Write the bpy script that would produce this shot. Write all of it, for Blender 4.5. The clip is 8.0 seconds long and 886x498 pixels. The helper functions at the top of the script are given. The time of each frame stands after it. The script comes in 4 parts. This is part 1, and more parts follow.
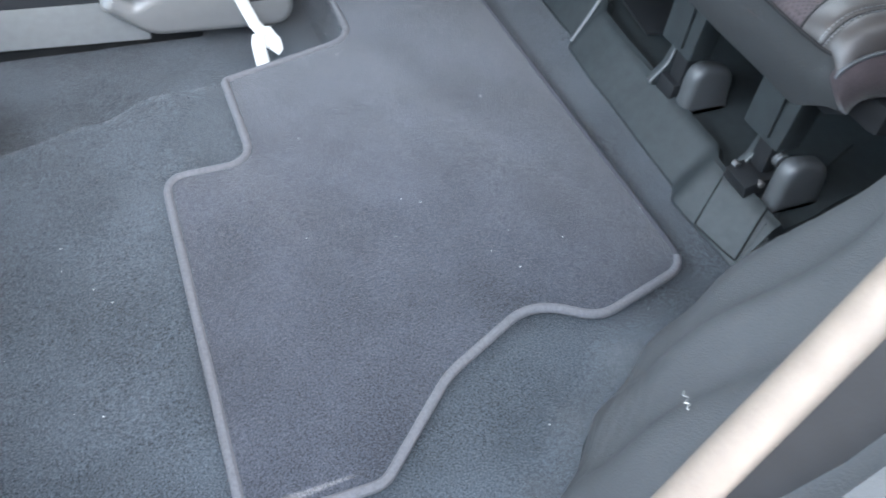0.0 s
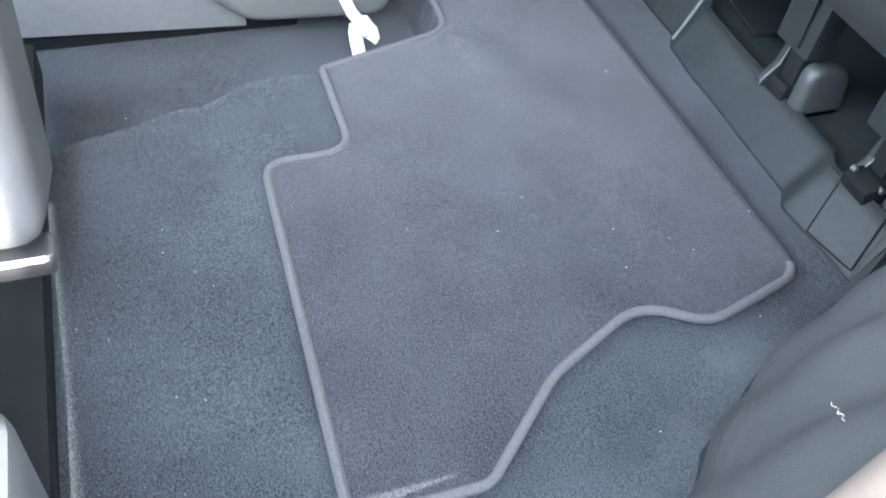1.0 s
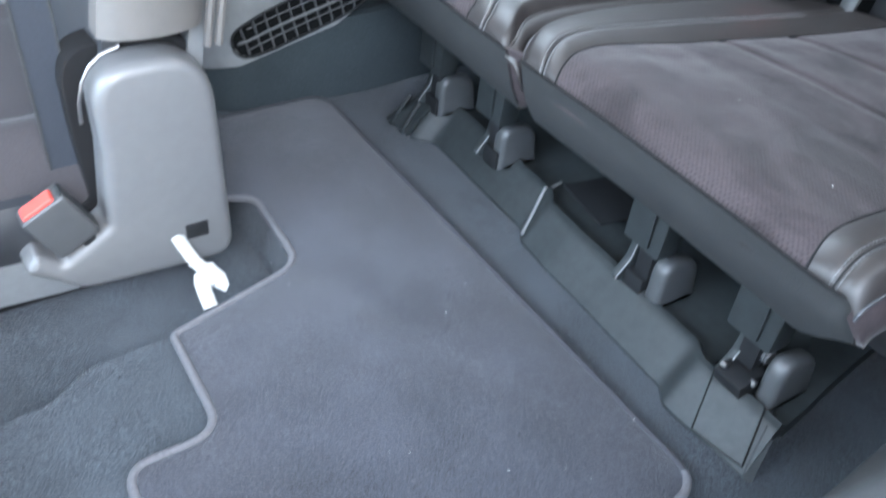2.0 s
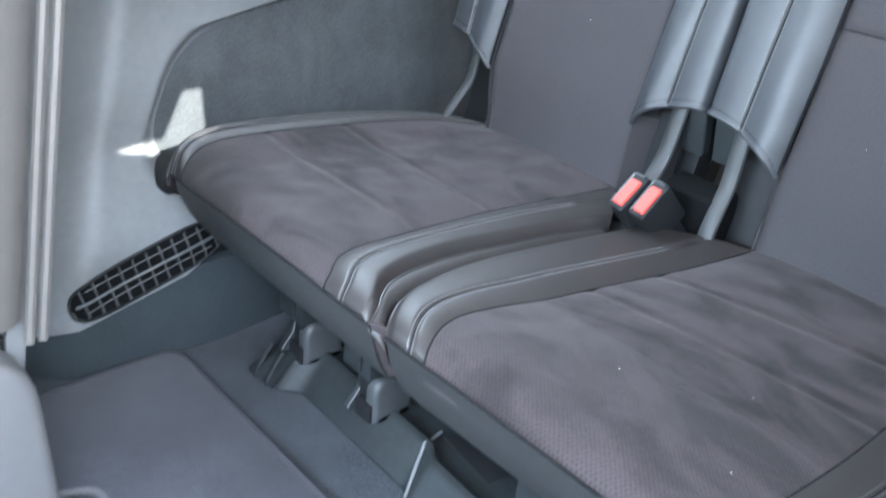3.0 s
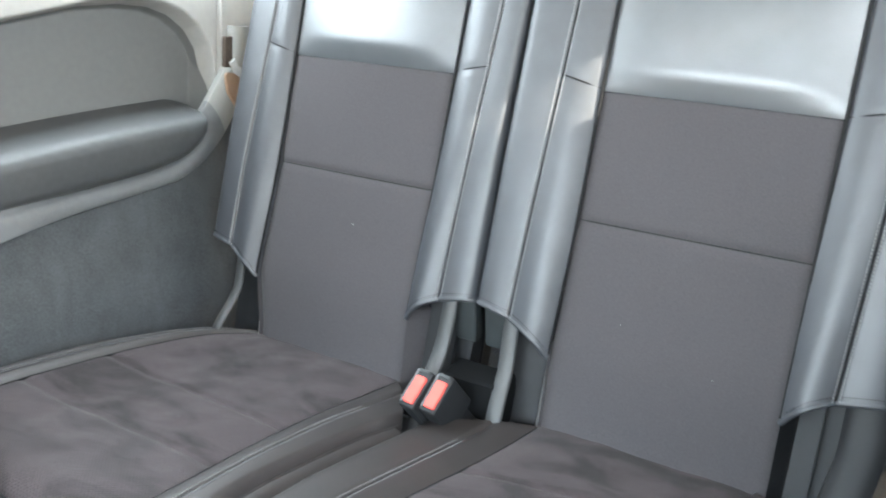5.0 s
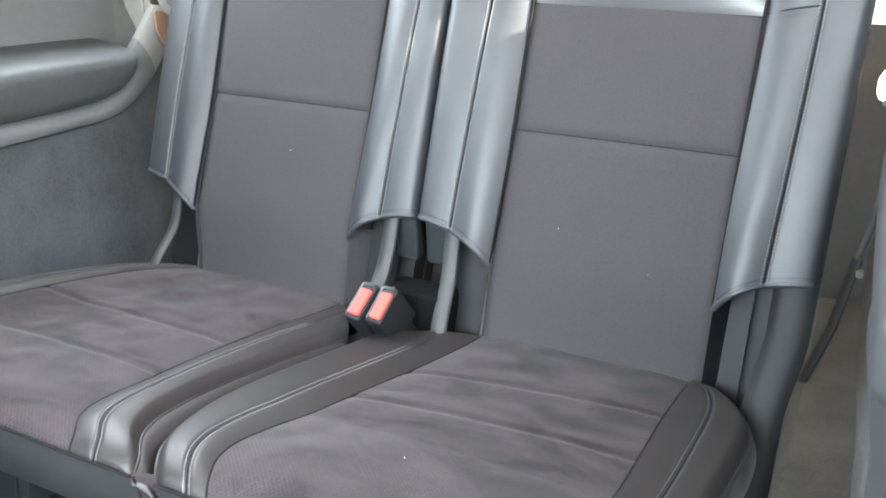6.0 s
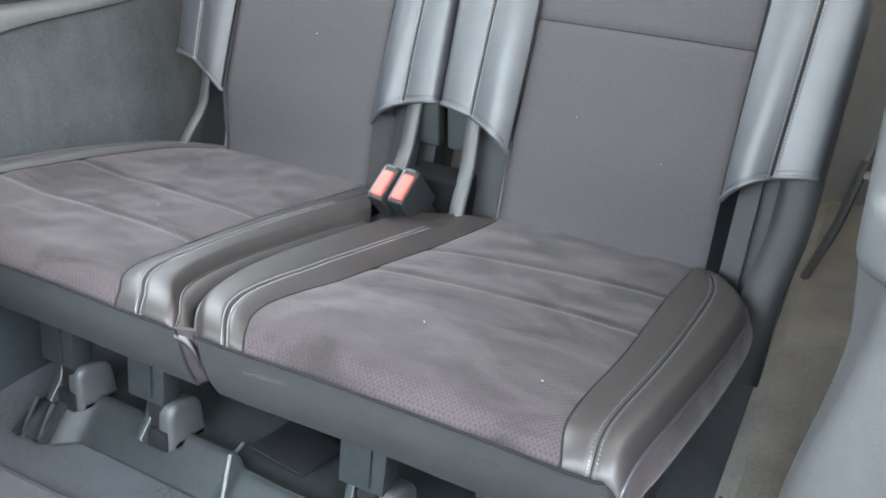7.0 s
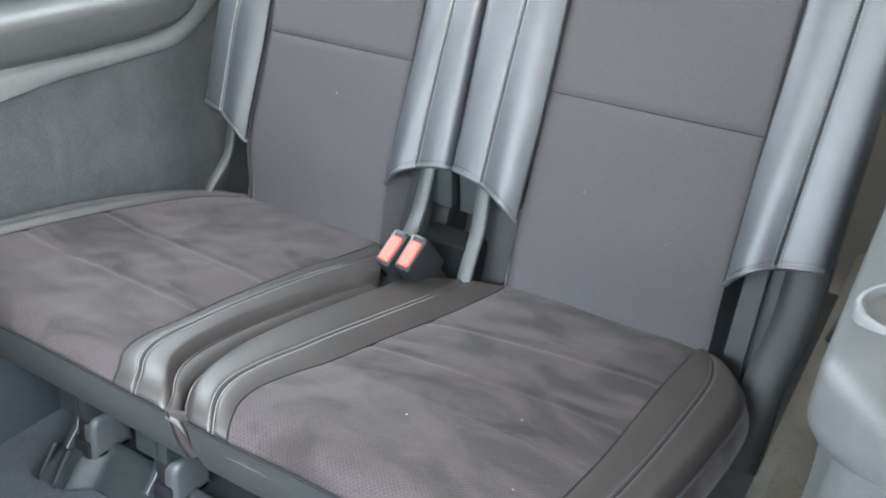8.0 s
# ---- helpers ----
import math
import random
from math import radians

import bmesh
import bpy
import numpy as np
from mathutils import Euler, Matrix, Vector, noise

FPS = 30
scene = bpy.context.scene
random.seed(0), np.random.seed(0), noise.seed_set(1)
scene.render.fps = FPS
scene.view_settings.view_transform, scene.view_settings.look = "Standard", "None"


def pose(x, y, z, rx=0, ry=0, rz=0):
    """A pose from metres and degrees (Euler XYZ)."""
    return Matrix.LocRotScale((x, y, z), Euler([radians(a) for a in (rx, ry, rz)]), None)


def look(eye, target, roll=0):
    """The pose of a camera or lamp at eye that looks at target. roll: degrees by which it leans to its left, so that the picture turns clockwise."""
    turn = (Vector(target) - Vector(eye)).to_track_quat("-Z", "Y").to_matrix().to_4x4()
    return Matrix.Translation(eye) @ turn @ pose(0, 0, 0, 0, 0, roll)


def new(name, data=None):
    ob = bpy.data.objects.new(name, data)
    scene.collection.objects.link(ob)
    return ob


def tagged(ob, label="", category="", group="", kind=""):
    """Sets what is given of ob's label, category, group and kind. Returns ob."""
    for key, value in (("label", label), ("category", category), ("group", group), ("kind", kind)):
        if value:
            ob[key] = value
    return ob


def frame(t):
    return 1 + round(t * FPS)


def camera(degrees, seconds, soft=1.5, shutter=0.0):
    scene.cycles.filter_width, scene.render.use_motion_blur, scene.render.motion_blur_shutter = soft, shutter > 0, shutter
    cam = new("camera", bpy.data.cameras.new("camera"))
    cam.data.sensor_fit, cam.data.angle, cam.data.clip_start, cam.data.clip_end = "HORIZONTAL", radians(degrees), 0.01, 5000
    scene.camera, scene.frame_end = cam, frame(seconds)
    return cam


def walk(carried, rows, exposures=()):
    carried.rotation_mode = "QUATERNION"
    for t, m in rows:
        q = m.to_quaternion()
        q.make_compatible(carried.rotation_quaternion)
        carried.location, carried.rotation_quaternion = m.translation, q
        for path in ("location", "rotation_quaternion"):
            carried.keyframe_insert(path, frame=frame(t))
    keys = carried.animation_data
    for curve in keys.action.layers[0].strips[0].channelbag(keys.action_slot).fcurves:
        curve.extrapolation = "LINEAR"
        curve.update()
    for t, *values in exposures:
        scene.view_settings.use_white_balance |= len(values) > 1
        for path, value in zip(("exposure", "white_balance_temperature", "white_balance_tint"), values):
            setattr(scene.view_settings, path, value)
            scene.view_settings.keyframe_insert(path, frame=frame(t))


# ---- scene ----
cam = camera(53.8, 8.0, soft=1.8, shutter=0.3)

PATH = [
    (0, (-0.887, 1.391, 0.716), (0.325, 0.733, -0.733), 8.5),
    (0.5, (-0.876, 1.419, 0.692), (0.375, 0.855, -0.763), 8.1),
    (1, (-0.858, 1.442, 0.683), (0.399, 0.88, -0.767), 7.6),
    (1.2, (-0.831, 1.436, 0.700), (0.437, 0.870, -0.738), 4.6),
    (1.5, (-0.779, 1.436, 0.737), (0.458, 0.764, -0.684), 4.4),
    (1.8, (-0.735, 1.423, 0.763), (0.488, 0.597, -0.587), 6.1),
    (2, (-0.709, 1.412, 0.781), (0.547, 0.494, -0.476), 6.4),
    (2.2, (-0.689, 1.395, 0.792), (0.581, 0.419, -0.406), 6.7),
    (3.3, (-0.566, 1.299, 0.861), (0.688, -0.02, 0.032), 5.0),
    (3.5, (-0.546, 1.292, 0.877), (0.683, -0.077, 0.093), 4.9),
    (4, (-0.508, 1.294, 0.927), (0.663, -0.169, 0.229), 4.6),
    (4.1, (-0.513, 1.29, 0.927), (0.659, -0.189, 0.264), 4.5),
    (4.5, (-0.516, 1.315, 0.969), (0.568, -0.245, 0.345), 4.0),
    (4.7, (-0.532, 1.326, 0.948), (0.501, -0.285, 0.367), 4.2),
    (5.8, (-0.561, 1.373, 0.815), (0.243, -0.376, 0.271), 3.6),
    (6, (-0.565, 1.387, 0.797), (0.242, -0.359, 0.248), 3.5),
    (6.5, (-0.563, 1.433, 0.781), (0.225, -0.266, 0.079), 4.0),
    (7, (-0.582, 1.445, 0.788), (0.202, -0.23, 0.027), 5.3),
    (7.3, (-0.609, 1.408, 0.819), (0.222, -0.229, 0.025), 5.1),
    (7.5, (-0.626, 1.381, 0.855), (0.222, -0.245, 0.055), 5.0),
    (7.8, (-0.637, 1.398, 0.921), (0.229, -0.221, 0.128), 4.7),
    (8, (-0.627, 1.382, 0.903), (0.272, -0.219, 0.11), 5.6),
]
walk(cam, [(t, look(eye, target, roll)) for t, eye, target, roll in PATH], exposures=((0, 2.73, 5950, 8), (1.0, 2.78, 5900, 8), (1.5, 2.68, 5750, 8), (2.2, 2.95, 5750, 8), (3.5, 3.06, 5650, 7), (4.5, 3.12, 6150, 6), (6, 3.25, 6440, 9), (7, 3.38, 6400, 8), (8, 3.38, 6400, 6)))

# ---- light ----
SUN_WAY = Vector((0.84, 0.03, -0.51)).normalized()
world = bpy.data.worlds.new("sky")
scene.world = world
world.use_nodes = True
wn = world.node_tree.nodes
sky = wn.new("ShaderNodeTexSky")
sky.sky_type = "NISHITA"
sky.sun_disc = False
sky.sun_elevation = math.asin(-SUN_WAY.z)
sky.sun_rotation = math.atan2(-SUN_WAY.x, -SUN_WAY.y)
wn["Background"].inputs["Strength"].default_value = 0.15
world.node_tree.links.new(sky.outputs[0], wn["Background"].inputs[0])
sun_data = bpy.data.lights.new("sun", "SUN")
sun_data.energy, sun_data.angle, sun_data.color = 5.0, radians(0.35), (1.0, 0.91, 0.77)
sun = new("sun", sun_data)
sun.matrix_world = look((0, 0, 0), SUN_WAY)


def window_light(name, at, aim, width, height, watts, color, spread_angle=180):
    """Daylight that enters by an opening of the car."""
    data = bpy.data.lights.new(name, "AREA")
    data.shape, data.size, data.size_y, data.energy, data.color = "RECTANGLE", width, height, watts, color
    data.spread = radians(spread_angle)
    lamp = new(name, data)
    lamp.matrix_world = look(at, aim)
    return lamp


window_light("windshield_daylight", (0.0, 2.60, 1.02), (0.0, 0.2, 0.72), 1.3, 0.45, 6.2, (0.82, 0.92, 1.0), 120)
window_light("right_window_daylight", (0.82, 1.80, 1.06), (0.0, 1.0, 0.4), 1.0, 0.26, 0.4, (0.84, 0.93, 1.0))
window_light("quarter_window_daylight", (0.655, 0.50, 1.09), (0.0, 0.50, 0.60), 0.9, 0.18, 2.8, (0.84, 0.93, 1.0))
window_light("near_quarter_window_daylight", (-0.655, 0.50, 1.09), (0.0, 0.50, 0.60), 0.8, 0.18, 1.8, (0.90, 0.95, 1.0))
window_light("door_opening_daylight", (-1.22, 1.64, 1.22), (0.0, 1.1, 0.06), 1.2, 0.5, 12, (0.95, 0.97, 1.0))


# ---- materials ----
def material(name, base, rough=0.6, metal=0.0, var=0.15, scale=40.0, bump=0.0, bump_scale=300.0, sheen=0.0, spec=0.5, coarse=4.0, kind="noise", tint=None, span=(0.3, 0.7), streak=0.0, share=0.25):
    m = bpy.data.materials.new(name)
    m.use_nodes = True
    n, l = m.node_tree.nodes, m.node_tree.links
    b = n["Principled BSDF"]
    b.inputs["Roughness"].default_value, b.inputs["Metallic"].default_value = rough, metal
    b.inputs["Specular IOR Level"].default_value = spec
    b.inputs["Sheen Weight"].default_value = sheen
    b.inputs["Sheen Roughness"].default_value = 0.4
    co = n.new("ShaderNodeTexCoord")
    fine, big = n.new("ShaderNodeTexNoise"), n.new("ShaderNodeTexNoise")
    fine.inputs["Scale"].default_value, big.inputs["Scale"].default_value = scale, coarse
    fine.inputs["Detail"].default_value, big.inputs["Detail"].default_value = 6, 5
    for t in (fine, big):
        l.new(co.outputs["Object"], t.inputs["Vector"])
    add = n.new("ShaderNodeMath")
    add.operation = "MULTIPLY_ADD"
    l.new(fine.outputs[0], add.inputs[0])
    add.inputs[1].default_value = 1 - share
    half = n.new("ShaderNodeMath")
    half.operation = "MULTIPLY"
    half.inputs[1].default_value = share
    l.new(big.outputs[0], half.inputs[0])
    l.new(half.outputs[0], add.inputs[2])
    ramp = n.new("ShaderNodeValToRGB")
    tint = tint or base
    ramp.color_ramp.elements[0].position, ramp.color_ramp.elements[1].position = span
    ramp.color_ramp.elements[0].color = (*[c * (1 - var) for c in base], 1)
    ramp.color_ramp.elements[1].color = (*[c * (1 + var) for c in tint], 1)
    l.new(add.outputs[0], ramp.inputs[0])
    color = ramp.outputs[0]
    if streak:
        brush, tone, mix = n.new("ShaderNodeTexNoise"), n.new("ShaderNodeValToRGB"), n.new("ShaderNodeMixRGB")
        brush.inputs["Scale"].default_value, brush.inputs["Detail"].default_value, brush.inputs["Distortion"].default_value = 9, 3.0, 1.1
        stretch = n.new("ShaderNodeMapping")
        stretch.inputs["Scale"].default_value = (0.85, 1.5, 1.0)
        l.new(co.outputs["Object"], stretch.inputs["Vector"])
        l.new(stretch.outputs[0], brush.inputs["Vector"])
        tone.color_ramp.elements[0].position, tone.color_ramp.elements[1].position = 0.36, 0.56
        tone.color_ramp.elements[0].color = (1 - streak, 1 - streak, 1 - streak, 1)
        l.new(brush.outputs[0], tone.inputs[0])
        mix.blend_type = "MULTIPLY"
        mix.inputs[0].default_value = 1.0
        l.new(color, mix.inputs[1])
        l.new(tone.outputs[0], mix.inputs[2])
        color = mix.outputs[0]
    l.new(color, b.inputs["Base Color"])
    if bump:
        tex = n.new("ShaderNodeTexVoronoi" if kind in ("voronoi", "dots") else "ShaderNodeTexNoise")
        where = co.outputs["Object"]
        tex.inputs["Scale"].default_value = bump_scale
        if kind == "dots":
            tex.inputs["Randomness"].default_value = 0.0
            tex.voronoi_dimensions = "2D"
            turned = n.new("ShaderNodeMapping")
            turned.inputs["Rotation"].default_value = (0, 0, radians(45))
            l.new(where, turned.inputs["Vector"])
            where = turned.outputs[0]
            hole, pierced = n.new("ShaderNodeValToRGB"), n.new("ShaderNodeMixRGB")
            hole.color_ramp.elements[0].position, hole.color_ramp.elements[1].position = 0.12, 0.30
            hole.color_ramp.elements[0].color = (0.60, 0.60, 0.60, 1)
            pierced.blend_type = "MULTIPLY"
            pierced.inputs[0].default_value = 1.0
            l.new(tex.outputs[0], hole.inputs[0])
            l.new(color, pierced.inputs[1])
            l.new(hole.outputs[0], pierced.inputs[2])
            l.new(pierced.outputs[0], b.inputs["Base Color"])
        if kind == "noise":
            tex.inputs["Detail"].default_value = 4
        l.new(where, tex.inputs["Vector"])
        bm = n.new("ShaderNodeBump")
        bm.inputs["Strength"].default_value, bm.inputs["Distance"].default_value = bump, 0.002
        l.new(tex.outputs[0], bm.inputs["Height"])
        l.new(bm.outputs[0], b.inputs["Normal"])
    return m


CARPET = material("carpet", (0.0375, 0.0440, 0.0515), 0.95, var=0.72, scale=620, span=(0.37, 0.63), bump=0.9, bump_scale=760, sheen=0.12, coarse=9, share=0.20, spec=0.15)
MAT_PILE = material("mat_pile", (0.0345, 0.0370, 0.0455), 0.95, var=0.72, scale=620, span=(0.37, 0.63), bump=0.9, bump_scale=760, sheen=0.2, coarse=9, share=0.20, spec=0.15)
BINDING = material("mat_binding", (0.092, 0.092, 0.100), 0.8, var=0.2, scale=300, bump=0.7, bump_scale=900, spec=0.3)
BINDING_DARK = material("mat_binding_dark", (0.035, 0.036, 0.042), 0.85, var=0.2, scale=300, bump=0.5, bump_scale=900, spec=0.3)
SUEDE = material("suede", (0.0395, 0.0368, 0.0392), 0.92, var=0.16, scale=450, bump=0.22, bump_scale=900, sheen=0.12, coarse=5, spec=0.08)
SUEDE_SEAT = material("suede_seat", (0.0325, 0.0262, 0.0278), 0.92, var=0.22, scale=450, bump=0.3, bump_scale=900, sheen=0.10, coarse=5, spec=0.06, streak=0.55)
PERFORATED = material("suede_perforated", (0.0345, 0.0280, 0.0296), 0.9, var=0.2, scale=350, bump=0.3, bump_scale=270, sheen=0.10, streak=0.45, coarse=5, spec=0.15, kind="dots")
LEATHER = material("leather", (0.0200, 0.0218, 0.0255), 0.50, var=0.18, scale=30, bump=0.07, bump_scale=620, coarse=5, spec=0.55, kind="voronoi")
# Bolster leather; warm reflections are put into its browner base.
LEATHER_SEAT = material("leather_bolster", (0.0165, 0.0140, 0.0136), 0.50, var=0.18, scale=30, bump=0.07, bump_scale=620, coarse=7, spec=0.5, kind="voronoi")
LEATHER_SOFT = material("leather_upper", (0.040, 0.043, 0.047), 0.42, var=0.12, spec=0.8, scale=30, bump=0.05, bump_scale=420, coarse=5, kind="voronoi")
VINYL = material("vinyl_skirt", (0.0195, 0.0205, 0.0210), 0.55, var=0.15, scale=50, bump=0.2, bump_scale=500, coarse=6, kind="voronoi")
THREAD = material("thread", (0.125, 0.125, 0.127), 0.7, var=0.1)
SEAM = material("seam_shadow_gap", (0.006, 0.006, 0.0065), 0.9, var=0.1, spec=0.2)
# Near-black that holds the shade of the vent's openings.
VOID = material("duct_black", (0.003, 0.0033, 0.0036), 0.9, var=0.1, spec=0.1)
# Smoother carpet, the weaker light low down put into a darker tone.
KICK = material("kick_carpet", (0.0275, 0.0340, 0.0375), 0.95, var=0.28, scale=420, bump=0.35, bump_scale=620, coarse=7, share=0.4, spec=0.12)
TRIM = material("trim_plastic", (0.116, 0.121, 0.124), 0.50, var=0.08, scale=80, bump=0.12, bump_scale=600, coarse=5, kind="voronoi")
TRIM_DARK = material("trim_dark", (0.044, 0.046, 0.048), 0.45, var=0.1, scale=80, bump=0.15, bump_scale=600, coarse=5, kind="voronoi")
RECESS = material("recess_plastic", (0.125, 0.130, 0.130), 0.50, var=0.06, scale=80, bump=0.06, bump_scale=600, coarse=3, kind="voronoi")
TRIM_PALE = material("trim_pale", (0.36, 0.365, 0.355), 0.5, var=0.05, scale=80, bump=0.1, bump_scale=600, coarse=4, kind="voronoi")
TRIM_RETURN = material("trim_return", (0.215, 0.215, 0.205), 0.5, var=0.05, scale=80, bump=0.1, bump_scale=600, coarse=4, kind="voronoi")
CUP = material("cup_plastic", (0.105, 0.110, 0.114), 0.38, var=0.06, scale=80, bump=0.08, bump_scale=600, coarse=5, kind="voronoi")
TAN = material("tan_plastic", (0.26, 0.165, 0.105), 0.6, var=0.08, scale=80, bump=0.1, bump_scale=500)
TRIM_LIGHT = material("trim_light", (0.42, 0.43, 0.42), 0.6, var=0.06, scale=80, bump=0.1, bump_scale=500, coarse=3)
FELT = material("felt", (0.056, 0.061, 0.064), 0.97, streak=0.13, var=0.42, scale=300, span=(0.32, 0.68), share=0.6, bump=0.6, bump_scale=500, sheen=0.2, coarse=6, spec=0.1)
# Ledge felt, with the light it lacks put into a paler tone.
FELT_LEDGE = material("felt_ledge", (0.128, 0.126, 0.112), 0.97, var=0.40, scale=260, span=(0.32, 0.68), share=0.5, bump=0.8, bump_scale=420, sheen=0.2, coarse=9, spec=0.1)
BLACK = material("black_plastic", (0.0090, 0.0095, 0.0105), 0.58, spec=0.25, var=0.2, scale=50, bump=0.1, bump_scale=400, coarse=8)
ARM_PLASTIC = material("armrest_plastic", (0.047, 0.050, 0.052), 0.50, var=0.12, scale=80, bump=0.12, bump_scale=600, coarse=5, kind="voronoi")
PALE_LEATHER = material("pale_leather", (0.085, 0.080, 0.076), 0.5, var=0.08, scale=40, bump=0.1, bump_scale=420, coarse=5, kind="voronoi")
WEBBING = material("webbing", (0.014, 0.018, 0.026), 0.8, var=0.2, scale=300, bump=0.4, bump_scale=700)
PILLAR = material("pillar_trim", (0.42, 0.30, 0.20), 0.6, var=0.08, scale=80, bump=0.1, bump_scale=500)
CARGO_BROWN = material("cargo_brown", (0.060, 0.047, 0.038), 0.9, var=0.2, scale=200, bump=0.4, bump_scale=500, coarse=5, spec=0.2)
SATIN = material("dusty_plastic", (0.0150, 0.0180, 0.0190), 0.58, spec=0.35, var=0.3, scale=70, bump=0.1, bump_scale=400, coarse=9)
STEEL = material("steel", (0.26, 0.26, 0.27), 0.40, metal=1.0, var=0.1)
RED = material("red_button", (0.52, 0.070, 0.055), 0.6, var=0.05, spec=0.2)
WHITE = material("white_strap", (0.34, 0.34, 0.33), 0.7, var=0.06, scale=200, bump=0.3, bump_scale=900)
HEADLINER = material("headliner", (0.52, 0.42, 0.32), 0.95, var=0.08, scale=200, bump=0.3, bump_scale=600)
RUBBER = material("door_seal", (0.150, 0.120, 0.096), 0.6, var=0.1, scale=60, bump=0.2, bump_scale=300)
ASPHALT = material("paving", (0.40, 0.31, 0.24), 0.95, var=0.4, scale=60, bump=0.5, bump_scale=120, coarse=0.5)
GREY_COVER = material("hinge_cover", (0.096, 0.097, 0.099), 0.42, var=0.06, scale=60, bump=0.08, bump_scale=500, coarse=4, kind="voronoi")


# ---- building helpers ----
def part(name, geo, mat, parent=None, label="", angle=35):
    me = bpy.data.meshes.new(name)
    if isinstance(geo, bmesh.types.BMesh):
        geo.to_mesh(me)
        geo.free()
    else:
        me.from_pydata([tuple(v) for v in geo[0]], [], geo[1])
    bm = bmesh.new()
    bm.from_mesh(me)
    bmesh.ops.recalc_face_normals(bm, faces=bm.faces)
    bm.to_mesh(me)
    bm.free()
    me.polygons.foreach_set("use_smooth", [True] * len(me.polygons))
    me.set_sharp_from_angle(angle=radians(angle))
    me.materials.append(mat)
    ob = new(name, me)
    ob.parent = parent
    return tagged(ob, label)


def thing(name, label, category, at=(0, 0, 0), group="", kind=""):
    ob = new(name)
    ob.empty_display_size = 0.05
    ob.location = at
    return tagged(ob, label, category, group, kind)


def mixed(a, b, t):
    return a + (b - a) * t


def step(a, b, x):
    t = min(1, max(0, (x - a) / (b - a)))
    return t * t * (3 - 2 * t)


def lerp(pairs, x):
    if x <= pairs[0][0]:
        return pairs[0][1]
    for (a, p), (b, q) in zip(pairs, pairs[1:]):
        if x <= b:
            return mixed(p, q, (x - a) / (b - a))
    return pairs[-1][1]


def ease(pairs, x):
    if x <= pairs[0][0]:
        return pairs[0][1]
    for (a, p), (b, q) in zip(pairs, pairs[1:]):
        if x <= b:
            return mixed(p, q, step(a, b, x))
    return pairs[-1][1]


def smooth(pairs, x):
    """A smooth curve through pairs (x, value)."""
    n = len(pairs)
    x = min(pairs[-1][0], max(pairs[0][0], x))
    slope = lambda k: (pairs[min(n - 1, k + 1)][1] - pairs[max(0, k - 1)][1]) / (pairs[min(n - 1, k + 1)][0] - pairs[max(0, k - 1)][0])
    for k in range(n - 1):
        (a, p), (b, q) = pairs[k], pairs[k + 1]
        if x <= b:
            h, t = b - a, (x - a) / (b - a)
            return p * (1 + 2 * t) * (1 - t) ** 2 + slope(k) * h * t * (1 - t) ** 2 + q * t * t * (3 - 2 * t) + slope(k + 1) * h * t * t * (t - 1)


def spread(a, b, n):
    return [mixed(a, b, i / (n - 1)) for i in range(n)]


def slab(fn, us, vs, back):
    """A sheet fn(u, v) with thickness: its rear face is moved by back (a vector, or a function of u, v)."""
    front = [Vector(fn(u, v)) for u in us for v in vs]
    off = [Vector(back(u, v)) if callable(back) else Vector(back) for u in us for v in vs]
    verts = front + [p + o for p, o in zip(front, off)]
    nu, nv, faces = len(us), len(vs), []
    N = nu * nv
    for i in range(nu - 1):
        for j in range(nv - 1):
            a, b, c, d = i * nv + j, (i + 1) * nv + j, (i + 1) * nv + j + 1, i * nv + j + 1
            faces += [(a, b, c, d), (N + d, N + c, N + b, N + a)]
    ring = [j for j in range(nv)] + [i * nv + nv - 1 for i in range(1, nu)]
    ring += [(nu - 1) * nv + j for j in range(nv - 2, -1, -1)] + [i * nv for i in range(nu - 2, 0, -1)]
    for a, b in zip(ring, ring[1:] + ring[:1]):
        faces.append((a, b, N + b, N + a))
    return verts, faces


def tube(points, r, n=10, closed=False, flat=1.0, up=(0, 0, 1)):
    """A round or flattened bar swept along points."""
    pts = [Vector(p) for p in points]
    verts, faces, m = [], [], len(pts)
    for i, p in enumerate(pts):
        a = pts[(i - 1) % m] if closed or i else p
        b = pts[(i + 1) % m] if closed or i < m - 1 else p
        way = (b - a).normalized()
        side = way.cross(Vector(up))
        side = side.normalized() if side.length > 1e-4 else Vector((1, 0, 0))
        top = side.cross(way).normalized()
        rad = r(i / (m - 1)) if callable(r) else r
        for k in range(n):
            w = 2 * math.pi * k / n
            verts.append(p + side * math.cos(w) * rad + top * math.sin(w) * rad * flat)
    for i in range(m if closed else m - 1):
        for k in range(n):
            a, b = i * n + k, i * n + (k + 1) % n
            c, d = ((i + 1) % m) * n + (k + 1) % n, ((i + 1) % m) * n + k
            faces.append((a, b, c, d))
    if not closed:
        faces += [tuple(range(n))[::-1], tuple((m - 1) * n + k for k in range(n))]
    return verts, faces


def block(size, at, bevel=0.004, turn=(0, 0, 0), segments=2, taper=None):
    bm = bmesh.new()
    bmesh.ops.create_cube(bm, size=1)
    for v in bm.verts:
        v.co = Vector(v.co[i] * size[i] for i in range(3))
        if taper and v.co.z > 0:
            v.co.x, v.co.y = v.co.x * taper[0], v.co.y * taper[1]
    bmesh.ops.bevel(bm, geom=bm.edges[:], offset=bevel, segments=segments, affect="EDGES", profile=0.6)
    bmesh.ops.transform(bm, matrix=pose(*at, *turn), verts=bm.verts)
    return bm


